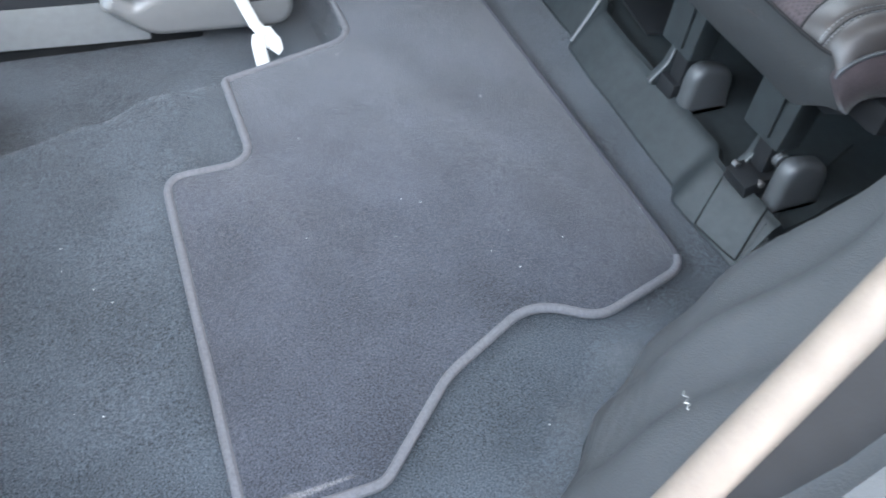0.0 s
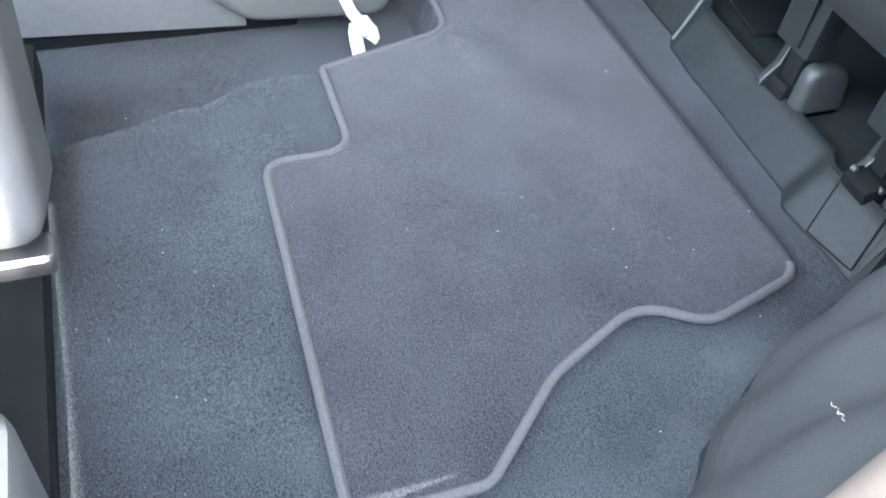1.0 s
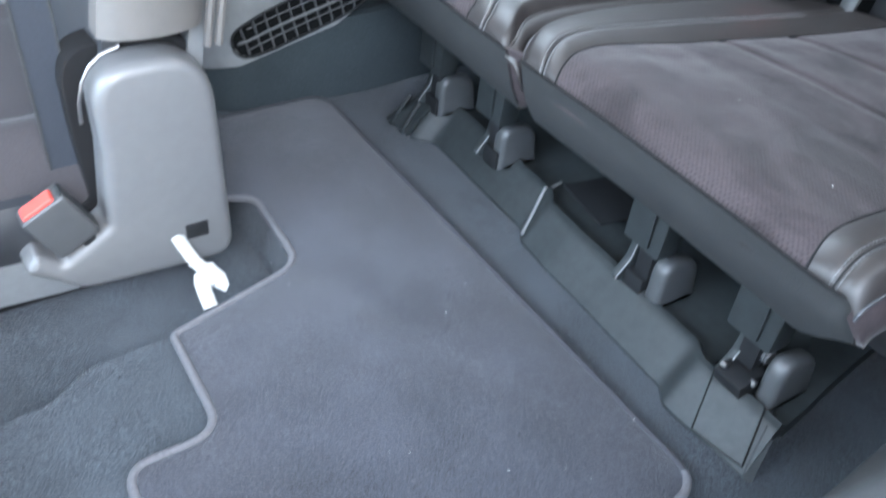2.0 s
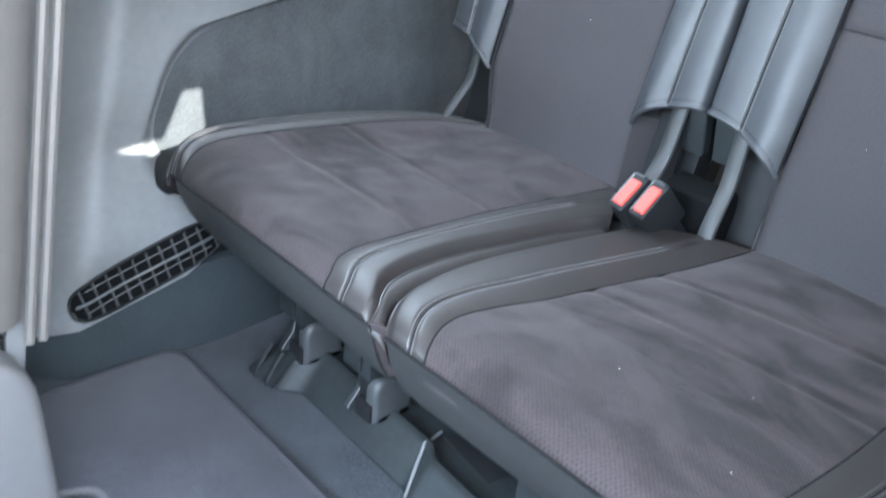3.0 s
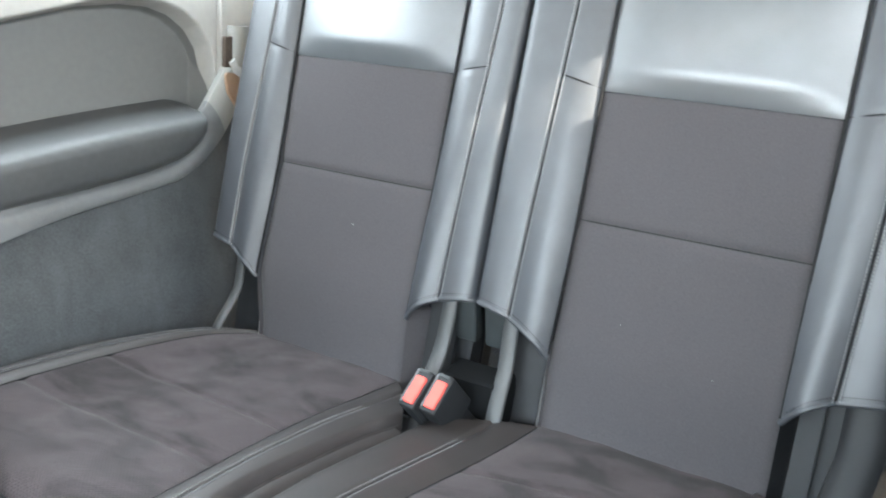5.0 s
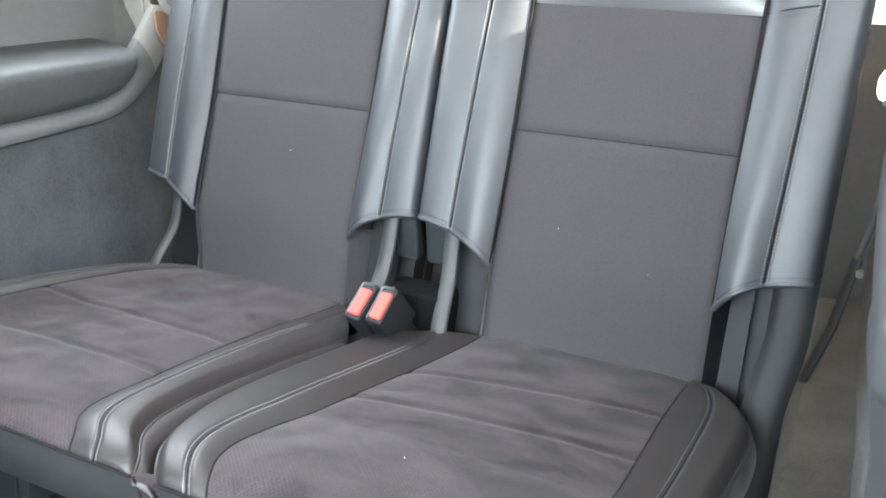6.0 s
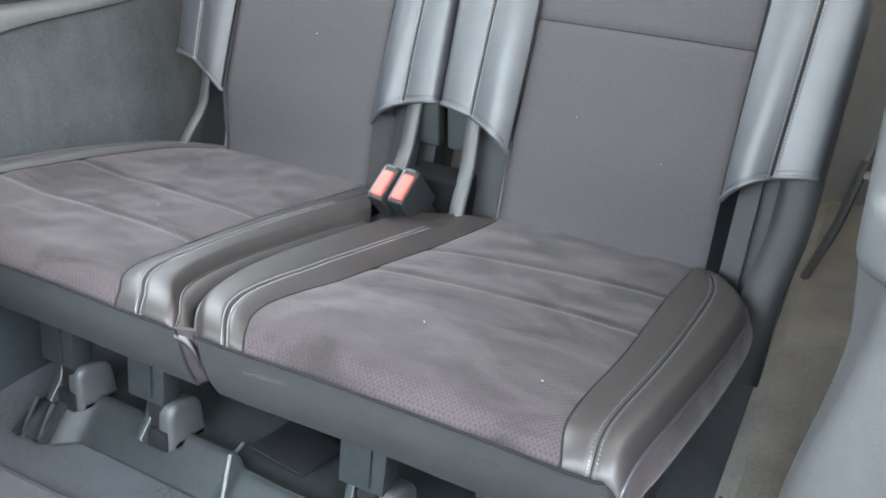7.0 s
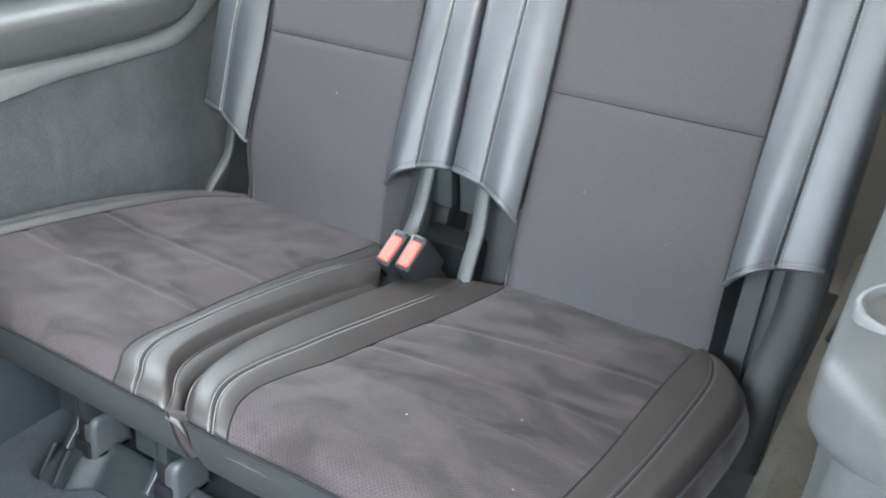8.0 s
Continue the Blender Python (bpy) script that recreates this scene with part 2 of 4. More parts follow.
def rounded(corners, n=8, closed=True):
    """A path with rounded corners from (x, y, radius)."""
    out, m = [], len(corners)
    for i, (x, y, r) in enumerate(corners):
        p = Vector((x, y))
        if not closed and i in (0, m - 1):
            out.append(p)
            continue
        a, b = Vector(corners[i - 1][:2]) - p, Vector(corners[(i + 1) % m][:2]) - p
        la, lb = a.length, b.length
        a, b = a / la, b / lb
        half = math.acos(max(-1, min(1, a.dot(b)))) / 2
        cut = min(r / math.tan(half), la * 0.49, lb * 0.49)
        p0, p1 = p + a * cut, p + b * cut
        for k in range(n + 1):
            t = k / n
            out.append(p0 * (1 - t) ** 2 + p * 2 * t * (1 - t) + p1 * t * t)
    return out


def prism(outline, place, depth, bevel=0.006, segments=3):
    """A flat outline (2D points) set into space by place(a, b) and given depth (a vector)."""
    bm = bmesh.new()
    vs = [bm.verts.new(place(p[0], p[1])) for p in outline]
    face = bm.faces.new(vs)
    got = bmesh.ops.extrude_face_region(bm, geom=[face])
    moved = [g for g in got["geom"] if isinstance(g, bmesh.types.BMVert)]
    bmesh.ops.translate(bm, verts=moved, vec=Vector(depth))
    if bevel:
        rim = [e for e in bm.edges if len({v in moved for v in e.verts}) == 1]
        bmesh.ops.bevel(bm, geom=rim, offset=bevel, segments=segments, affect="EDGES", profile=0.5)
    bmesh.ops.triangulate(bm, faces=[f for f in bm.faces if len(f.verts) > 4])
    return bm


def lathe(profile, at, axis="z", n=24):
    """A turned body from (radius, height) pairs."""
    verts, faces = [], []
    for r, h in profile:
        for k in range(n):
            w = 2 * math.pi * k / n
            a, b = r * math.cos(w), r * math.sin(w)
            verts.append(Vector({"z": (a, b, h), "x": (h, a, b), "y": (a, h, b)}[axis]) + Vector(at))
    for i in range(len(profile) - 1):
        for k in range(n):
            a, b = i * n + k, i * n + (k + 1) % n
            faces.append((a, b, b + n, a + n))
    faces += [tuple(range(n))[::-1], tuple((len(profile) - 1) * n + k for k in range(n))]
    return verts, faces


# ---- floor ----
def step_line(y):
    return ease(((1.02, 0.32), (1.06, 0.11), (1.12, 0.092), (1.22, 0.078), (1.32, 0.072), (1.40, 0.033), (1.50, 0.0), (1.60, -0.02)), y)


def floor_height(x, y):
    inside = min(x - step_line(y), y - 1.035)
    lower = -0.055 * step(-0.004, 0.022, inside)
    ridge = 0.010 * math.exp(-((y - 1.47 + 0.18 * x) / 0.05) ** 2) * step(0.15, -0.1, x)
    arch = 0.0
    for s in (1, -1):
        edge = side_plan(y)
        arch = max(arch, 0.055 * step(edge - (0.004 if s > 0 else 0.075), edge + (0.06 if s > 0 else 0.03), s * x) * step(0.80, 0.95, y))
    return lower + ridge + arch + 0.0015 * noise.noise((x * 9, y * 9, 0))


def side_plan(y):
    """Half the width between the side panels at their foot."""
    return ease(((-0.9, 0.54), (0.1, 0.535), (0.60, 0.528), (0.74, 0.515), (0.95, 0.53), (1.04, 0.582), (1.10, 0.64), (1.20, 0.73), (1.3, 0.75)), y)


floor_us = spread(-0.80, -0.12, 50) + spread(-0.11, 0.36, 95) + spread(0.37, 0.80, 32)
floor_vs = spread(-0.9, 0.95, 40) + spread(0.97, 1.66, 120) + spread(1.70, 2.3, 8)
floor = part("floor", slab(lambda x, y: (x, y, floor_height(x, y)), floor_us, floor_vs, (0, 0, -0.03)), CARPET)
tagged(floor, "dark blue-grey carpeted car floor with a sunken footwell", "floor", kind="structure")

MAT_CORNERS = [(0.515, 0.812, 0.04), (0.515, 1.10, 0.03), (0.315, 1.10, 0.03), (0.285, 1.036, 0.03), (0.122, 1.040, 0.05), (0.066, 1.232, 0.010),
               (-0.098, 1.234, 0.040), (-0.100, 1.338, 0.030), (-0.545, 1.352, 0.022), (-0.545, 1.228, 0.03), (-0.455, 1.130, 0.12), (-0.396, 1.010, 0.07), (-0.437, 0.945, 0.05), (-0.400, 0.812, 0.04)]
mat_thing = thing("floor_mat", "dark charcoal carpet floor mat with grey bound edge", "floor mat")
outline = rounded(MAT_CORNERS)
part("mat_face", prism(outline, lambda a, b: (a, b, 0.003), (0, 0, 0.008), 0.002), MAT_PILE, mat_thing)
loop = [Vector((p.x, p.y, 0.009)) for p in rounded(MAT_CORNERS, 10)]
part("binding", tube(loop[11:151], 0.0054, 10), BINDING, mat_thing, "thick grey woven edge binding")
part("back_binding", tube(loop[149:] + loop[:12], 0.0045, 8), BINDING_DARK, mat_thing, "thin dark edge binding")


# ---- third-row seats ----
# Lines of the two cushions seen from above: pairs (y, x) from the rear to the front edge.
CUSHION = {
    1: dict(edge=((0.27, 0.004), (0.33, 0.022), (0.39, 0.040), (0.45, 0.056), (0.55, 0.066), (0.65, 0.069), (0.73, 0.061), (0.77, 0.049), (0.79, 0.036), (0.812, 0.017), (0.832, 0.007)),
            seam=((0.27, 0.112), (0.35, 0.122), (0.46, 0.136), (0.58, 0.136), (0.70, 0.127), (0.77, 0.122), (0.80, 0.111), (0.817, 0.097), (0.832, 0.090)),
            out_seam=((0.27, 0.398), (0.35, 0.446), (0.46, 0.472), (0.60, 0.480), (0.70, 0.477), (0.77, 0.466), (0.80, 0.450), (0.832, 0.430)),
            out_edge=((0.27, 0.408), (0.30, 0.444), (0.35, 0.478), (0.43, 0.508), (0.52, 0.528), (0.62, 0.532), (0.71, 0.524), (0.77, 0.508), (0.80, 0.492), (0.832, 0.470))),
    -1: dict(edge=((0.27, 0.0), (0.372, 0.012), (0.42, 0.019), (0.50, 0.030), (0.60, 0.038), (0.675, 0.036), (0.735, 0.026), (0.78, 0.014), (0.81, -0.004), (0.832, -0.023)),
             seam=((0.27, -0.128), (0.36, -0.118), (0.45, -0.104), (0.56, -0.087), (0.655, -0.076), (0.70, -0.066), (0.758, -0.058), (0.788, -0.062), (0.812, -0.072), (0.832, -0.084)),
             out_seam=((0.27, -0.423), (0.42, -0.415), (0.62, -0.416), (0.76, -0.411), (0.80, -0.414), (0.832, -0.424)),
             out_edge=((0.27, -0.427), (0.285, -0.445), (0.303, -0.474), (0.347, -0.503), (0.40, -0.513), (0.53, -0.507), (0.70, -0.492), (0.796, -0.481), (0.832, -0.477))),
}
NOSE = 0.785


def line_x(s, key, y):
    """x of a cushion line at y; stitch lines lie between their neighbours."""
    if key == "stitch":
        return mixed(line_x(s, "edge", y), line_x(s, "seam", y), 0.60 if s > 0 else 0.62)
    if key == "out_stitch":
        return mixed(line_x(s, "out_seam", y), line_x(s, "out_edge", y), 0.50)
    return smooth(CUSHION[s][key], y)


def groove(d, deep=0.004, wide=0.006):
    return -deep * math.exp(-(d / wide) ** 2)


def lobe(u, a, b, high):
    t = (u - a) / (b - a)
    return high * (max(0.0, 4 * t * (1 - t))) ** 0.45 if 0 < t < 1 else 0.0


def cushion_base(y):
    return smooth(((0.25, 0.331), (0.36, 0.333), (0.45, 0.336), (0.56, 0.343), (0.65, 0.350), (0.74, 0.357), (0.79, 0.358), (0.84, 0.357)), y)


def nose(v):
    """v runs from the rear along the top (v is y up to the nose), over the rounded front edge and down: y and drop."""
    if v <= NOSE:
        return v, 0.0
    t = min(1.0, (v - NOSE) / 0.075)
    y, drop = NOSE + 0.046 * math.sin(t * math.pi / 2), 0.019 * (1 - math.cos(t * math.pi / 2))
    fall = max(0.0, v - NOSE - 0.075)
    return y - 0.10 * fall - 3.4 * fall * fall, drop + fall


def top_point(s, x, v, seams=(), zone="seat"):
    y, drop = nose(v)
    flat = 1 - step(NOSE + 0.02, NOSE + 0.075, v)
    yc = min(y, 0.832)
    z = cushion_base(min(y, 0.83)) + (0.018 * step(0.36, 0.53, x) if s > 0 else 0.004 * step(-0.36, -0.50, x)) * (0.3 + 0.7 * flat)
    e, a, b, o = (line_x(s, k, yc) for k in ("edge", "seam", "out_seam", "out_edge"))
    if zone == "inner":
        d, w = abs(x - e), (x - e) / (a - e)
        m = line_x(s, "stitch", yc)
        z += 0.006 * (0.35 + 0.65 * flat) * max(0.0, 1 - abs(2 * w - 1) ** 2.6) + groove(x - m, 0.0030, 0.0042) - 0.012 * max(0.0, 1 - d / 0.013) ** 2
        z += 0.0008 * noise.noise((x * 24, y * 10, 8)) * flat
    elif zone == "outer":
        m, d, w = line_x(s, "out_stitch", yc), abs(x - o), (x - b) / (o - b)
        z += 0.006 * (0.35 + 0.65 * flat) * max(0.0, 1 - abs(2 * w - 1) ** 2.6) + groove(x - m, 0.0030, 0.0042) - 0.011 * max(0.0, 1 - d / 0.016) ** 2
        z += 0.0008 * noise.noise((x * 24, y * 10, 8)) * flat
    else:
        w = (x - a) / (b - a)
        z += 0.007 * (0.4 + 0.6 * flat) * max(0.0, 1 - abs(2 * w - 1) ** 3.0)
        z += sum(groove(y - (y0 + abs(x - a) * k), 0.0026, 0.006) for y0, k in seams)
        z += (0.0020 * noise.noise((x * 11, y * 15, 3)) + 0.0013 * noise.noise((x * 30, y * 22, 7)) + 0.0008 * max(0.0, noise.noise((x * 7 + 3, y * 26, 5)))) * flat * min(1.0, 8 * w, 8 * (1 - w))
    return Vector((x, y, z - drop))


def zone_sheet(s, left, right, v0, v1, seams, zone):
    """Front sheet of one cushion zone between two lines."""
    def at(w, t):
        first = v0(w) if callable(v0) else v0
        v = mixed(first, v1, t)
        yc = min(nose(v)[0], 0.832)
        return top_point(s, mixed(line_x(s, left, yc), line_x(s, right, yc), w), v, seams, zone)
    return at


def back_point(s, x, z, fore):
    """A point of the backrest: height z, and fore metres in front of the panel's plane."""
    lean = math.radians(12)
    y = 0.283 - (z - 0.333) * math.tan(lean)
    return Vector((x, y + fore * math.cos(lean), z + fore * math.sin(lean)))


# Backrest lines: pairs (z, x).
BACK = {
    1: dict(gap=((0.4, -0.002), (1.05, -0.004)), inner=((0.30, 0.108), (0.45, 0.106), (0.62, 0.100), (1.05, 0.098)), in_stitch=((0.4, 0.056), (0.70, 0.044), (1.05, 0.030)),
            outer=((0.30, 0.392), (0.36, 0.396), (0.44, 0.408), (0.62, 0.400), (1.05, 0.404)), out_stitch=((0.4, 0.466), (0.62, 0.461), (1.05, 0.440)), rim=((0.4, 0.517), (1.05, 0.510))),
    -1: dict(gap=((0.4, -0.0045), (1.05, -0.0065)), inner=((0.30, -0.126), (0.44, -0.127), (0.62, -0.131), (1.05, -0.131)), in_stitch=((0.4, -0.060), (0.64, -0.068), (1.05, -0.082)),
             outer=((0.30, -0.438), (0.42, -0.438), (1.05, -0.437)), out_stitch=((0.4, -0.490), (0.70, -0.501), (1.05, -0.508)), rim=((0.4, -0.556), (1.05, -0.560))),
}


def back_x(s, key, z):
    return lerp(BACK[s][key], z)


def hem(w):
    """Height of the wings' lower hem, w from the panel seam (0) to the free edge (1)."""
    return smooth(((0.0, 0.432), (0.12, 0.448), (0.28, 0.462), (0.5, 0.473), (0.8, 0.481), (1.0, 0.483)), w)


def wing_x(s, side, w, z):
    seam, mid, free = (("inner", "in_stitch", "gap") if side == "inner" else ("outer", "out_stitch", "rim"))
    a, m, b = back_x(s, seam, z), back_x(s, mid, z), back_x(s, free, z)
    return mixed(a, m, w / 0.5) if w < 0.5 else mixed(m, b, (w - 0.5) / 0.5)


def wing_fore(side, w, z):
    f = 0.014 + 0.016 * (1 - (1 - min(1.0, w / 0.40)) ** 2.2) + 0.0022 * abs(math.sin(2 * math.pi * w))
    end = max(0.0, (w - 0.66) / 0.34)
    f -= (0.002 * end ** 2 + 0.014 * end ** 12 if side == "inner" else 0.004 * end ** 2 + 0.050 * end ** 12)
    f += groove((w - 0.5) * 0.115, 0.0030, 0.0030)
    f += 0.010 * step(0.78, 0.44, z) * step(0.55, 0.1, w)
    f += 0.0011 * noise.noise((w * 2.6, z * 8, 9)) + 0.0012 * noise.noise((w * 3.0, z * 26, 4)) * step(0.62, 0.46, z)
    crease = 0.800 + 0.012 * min(1.0, w / 0.5)
    return f * (1.0 - 0.22 * step(0.62, 0.95, z)) + groove(z - crease, 0.0020, 0.0030) * step(0.52, 0.42, w)


def stitches(fn, a, b, n, parent, length=0.55, r=0.0007, name="stitching", mat=None, label="pale grey double stitching"):
    """A row of short threads laid along a line, joined into one strip."""
    verts, faces = [], []
    for i in range(n):
        p, q = fn(mixed(a, b, i / n)), fn(mixed(a, b, (i + length) / n))
        v, f = tube([p, q], r, 5)
        faces += [tuple(k + len(verts) for k in g) for g in f]
        verts += v
    return part(name, (verts, faces), mat or THREAD, parent, label)


def third_row_seat(s, seams, label):
    seat = thing("rear_seat", label, "car seat", (0, 0, 0), "third-row seats")
    ts = spread(0, 1, 84)
    end = NOSE + 0.0755
    thick = lambda w, t: (0, -0.016 * step(0.9, 0.99, t), -0.004 - 0.036 * (1 - step(0.86, 0.97, t)))
    split = 0.655
    cushion = part("cushion", slab(zone_sheet(s, "seam", "out_seam", 0.272, split, seams, "seat"), spread(0, 1, 60), spread(0, 1, 90), (0, 0, -0.04)), SUEDE_SEAT, seat, "brown-grey suede seat cushion with brushed nap")
    part("perforated_front", slab(zone_sheet(s, "seam", "out_seam", split, end, seams, "seat"), spread(0, 1, 60), spread(0, 1, 44), thick), PERFORATED, cushion, "perforated suede front panel")
    start = lambda w: mixed(0.385 if s > 0 else 0.374, 0.284, w)
    part("inner_bolster", slab(zone_sheet(s, "edge", "seam", start, end, seams, "inner"), spread(0, 1, 44), ts, thick), LEATHER_SEAT, seat, "black leather cushion bolster")
    part("outer_bolster", slab(zone_sheet(s, "out_seam", "out_edge", 0.272, end, seams, "outer"), spread(0, 1, 34), ts, thick), LEATHER_SEAT, seat, "black leather cushion bolster")
    drops = [0.0, 0.004, 0.012, 0.024, 0.038, 0.052, 0.066, 0.076, 0.082, 0.085]

    def skirt(w, d):
        x = mixed(line_x(s, "edge", 0.832), line_x(s, "out_edge", 0.832), w)
        d *= 1 - 0.42 * step(0.86, 1.0, w)
        p = top_point(s, x, end + 0.002 + d, (), "seat") + Vector((0, 0.0022 * (1 - step(0.0, 0.01, d)), 0))
        p.y -= 0.010 * step(0.93, 1.0, w) ** 2
        p.z = p.z if d > 0.02 else mixed(top_point(s, x, end, (), "seat").z - d, p.z, d / 0.02)
        return p + Vector((0, 0.002 * noise.noise((x * 9, d * 20, 2)) * step(0, 0.02, d), 0))
    part("skirt", slab(skirt, spread(0, 1, 60), drops, (0, -0.010, 0)), VINYL, seat, "black vinyl front skirt")
    part("front_piping", tube([skirt(w, 0.0) + Vector((0, 0.0006, 0.0012)) for w in spread(0.0, 0.995, 50)], 0.0017, 8), SEAM, seat)

    if s > 0:
        def skirt_return(t, d):
            p = skirt(0, d)
            far = line_x(-1, "edge", 0.832) + 0.003
            return Vector((mixed(p.x, mixed(far, p.x, 0.75 * d / 0.085), t), p.y - 0.010 * t, p.z + 0.002))
        part("skirt_return", slab(skirt_return, spread(0, 1, 8), drops[:-1], (0, -0.006, 0)), SUEDE_SEAT, seat, "grey suede return of the skirt")
        part("return_stitch", tube([skirt(0, d) + Vector((-0.003, 0.0, 0.002)) for d in drops[:-2]], 0.0009, 6), SEAM, seat)

    def side(v, w):
        p = top_point(s, line_x(s, "out_edge", min(nose(v)[0], 0.832)), v, (), "outer")
        front = step(0.74, 0.86, v)
        return p + Vector((s * 0.012 * math.sin(w * 2.6), -0.030 * w * w * front, -0.048 * w * (1 - 0.15 * front)))
    vs = spread(0.285, end, 74)
    part("side_strip", slab(side, vs, spread(0.02, 1, 10), (-s * 0.006, 0, -0.002)), SUEDE_SEAT, seat, "grey suede side strip")
    part("side_piping", tube([side(v, 0.03) for v in spread(0.29, end, 60)], 0.0019, 8), LEATHER, seat, "black leather piping")
    part("under_flank", slab(lambda v, w: side(v, 1.0) + Vector((-s * 0.035 * w, -0.02 * w * step(0.78, 0.86, v), -0.030 * w)), vs, spread(0.03, 1, 5), (-s * 0.01, 0, 0)), BLACK, seat, "black underside flank")

    def inner_side(v, w):
        y = min(nose(v)[0], 0.832)
        p = top_point(s, line_x(s, "edge", y), v, (), "inner")
        if s > 0:
            return p + Vector((-(line_x(1, "edge", y) - line_x(-1, "edge", y) - 0.004) * math.sin(w * math.pi / 2) ** 0.8, -0.012 * w * step(0.80, 0.86, v), 0.001 - mixed(0.020, 0.034, step(0.79, 0.86, v)) * (1 - math.cos(w * math.pi / 2)) ** 0.8))
        return p + Vector((-s * 0.001 * w, -0.002 * w, -mixed(0.040, 0.012, step(0.78, 0.84, v)) * w))
    part("inner_strip", slab(inner_side, spread(0.40, NOSE + (0.074 if s > 0 else 0.0), 60), spread(0.0, 1, 12), (s * 0.004, -0.002, -0.004)), LEATHER_SEAT, seat, "black leather inner side strip")
    part("under_pan", block((0.42, 0.46, 0.035), (s * 0.27 - 0.012, 0.53, 0.272), 0.012), BLACK, seat, "black seat pan")
    for key, zone in (("seam", "seat"), ("out_seam", "seat")):
        part("seam", tube([top_point(s, line_x(s, key, min(nose(v)[0], 0.832)), v, (), zone) + Vector((0, 0, -0.0006)) for v in spread(0.29, end, 70)], 0.0016, 6), SEAM, seat)
    part("edge_seam", tube([top_point(s, line_x(s, "edge", min(nose(v)[0], 0.832)), v, (), "inner") + Vector((0, 0, 0.0008)) for v in spread(0.39, NOSE + 0.064, 60)], 0.0017, 6), LEATHER_SEAT, seat, "thin leather edge roll")
    for key, zone, first in (("stitch", "inner", 0.40), ("out_stitch", "outer", 0.31)):
        part("stitch_seam", tube([top_point(s, line_x(s, key, min(nose(v)[0], 0.832)), v, (), zone) + Vector((0, 0, -0.0004)) for v in spread(first, end, 70)], 0.0011, 6), SEAM, seat)
        for d in (-0.0036, 0.0036):
            stitches(lambda v, d=d, key=key, zone=zone: top_point(s, line_x(s, key, min(nose(v)[0], 0.832)) + d, v, (), zone) + Vector((0, 0.0006, 0.0007)), first, end, 100, seat, mat=THREAD if zone == "inner" else LEATHER_SOFT)

    # backrest
    def panel(w, z):
        x = mixed(back_x(s, "inner", z), back_x(s, "outer", z), w)
        bulge = 0.013 * step(0.33, 0.46, z) + 0.007 * (1 - (2 * w - 1) ** 2) + 0.0012 * noise.noise((x * 9, z * 9, 5)) + 0.0006 * noise.noise((x * 25, z * 25, 6))
        return back_point(s, x, z, bulge + groove(z - 0.625, 0.0035, 0.005) - 0.004 * max(0.0, 1 - min(w, 1 - w) / 0.05) ** 2)
    part("backrest", slab(panel, spread(0, 1, 50), spread(0.300, 0.796, 100), (0, -0.08, -0.016)), SUEDE, seat, "grey suede backrest panel with a cross seam")

    def upper(w, z):
        x = mixed(back_x(s, "inner", z), back_x(s, "outer", z), w)
        return back_point(s, x, z, 0.012 + 0.012 * step(0.796, 0.832, z) * (1 - abs(2 * w - 1) ** 3) - 0.05 * step(0.99, 1.045, z) + 0.0012 * noise.noise((x * 10, z * 12, 12)) + groove(z - 0.796, 0.003, 0.006))
    part("upper_panel", slab(upper, spread(0, 1, 40), spread(0.797, 1.045, 44), (0, -0.08, -0.016)), LEATHER_SOFT, seat, "smooth black leather upper backrest")
    for name in ("inner", "outer"):
        def wing(w, t, name=name):
            z = mixed(hem(w), 1.04, t)
            return back_point(s, wing_x(s, name, w, z), z, wing_fore(name, w, z) - 0.05 * step(0.94, 1.0, t))
        thin = (0, -0.010, -0.002) if name == "inner" else (-s * 0.002, -0.010, -0.002)
        piece = part(name + "_wing", slab(wing, spread(0, 0.44, 22)[:-1] + spread(0.44, 0.56, 13) + spread(0.56, 1, 26)[1:], spread(0, 1, 90), thin), LEATHER, seat, "black leather backrest wing")
        edge = 1.0 if name == "inner" else 0.93
        part("hem_piping", tube([wing(w, 0.0) + Vector((0, -0.003, 0.0005)) for w in spread(0.0, edge, 30)], 0.0042, 8), LEATHER, piece, "folded leather hem")
        stitches(lambda w: wing(w, 0.016) + Vector((0, 0.0006, 0)), 0.04, edge - 0.03, 26, piece, 0.6, 0.0006, "hem_stitching", SEAM, "dark hem stitching")
        part("stitch_seam", tube([wing(0.5, t) + Vector((0, -0.0002, 0)) for t in spread(0.003, 0.93, 50)], 0.0017, 6), SEAM, piece)
        for d in (-0.030, 0.030):
            stitches(lambda t, d=d: wing(0.5 + d, t) + Vector((0, 0.0005, 0.0001)), 0.004, 0.93, 120, piece, 0.66, 0.0009)
        part("cross_crease", tube([back_point(s, wing_x(s, name, w, 0.800 + 0.024 * w), 0.800 + 0.024 * w, wing_fore(name, w, 0.800 + 0.024 * w)) for w in spread(0.0, 0.47, 14)], 0.0013, 6), SEAM, piece)
        part("seam", tube([back_point(s, back_x(s, name, z), z, 0.0150 + 0.009 * step(0.78, 0.44, z) * 0.6) for z in spread(0.435, 1.0, 40)], 0.0024, 6), SEAM, piece)
    part("cross_seam", tube([panel(w, 0.625) for w in spread(0.01, 0.99, 30)], 0.0011, 6), SEAM, seat)
    part("seam", tube([upper(w, 0.7965) for w in spread(0.0, 1.0, 20)], 0.0017, 6), SEAM, seat)
    low, high = sorted((back_x(s, "gap", 0.5) + s * 0.022, back_x(s, "rim", 0.5) - s * 0.022))
    part("back_shell", slab(lambda x, z: back_point(s, x, z, -0.085), spread(low, high, 6), spread(0.30, 1.02, 10), (0, -0.03, -0.006)), BLACK, seat, "black backrest shell")
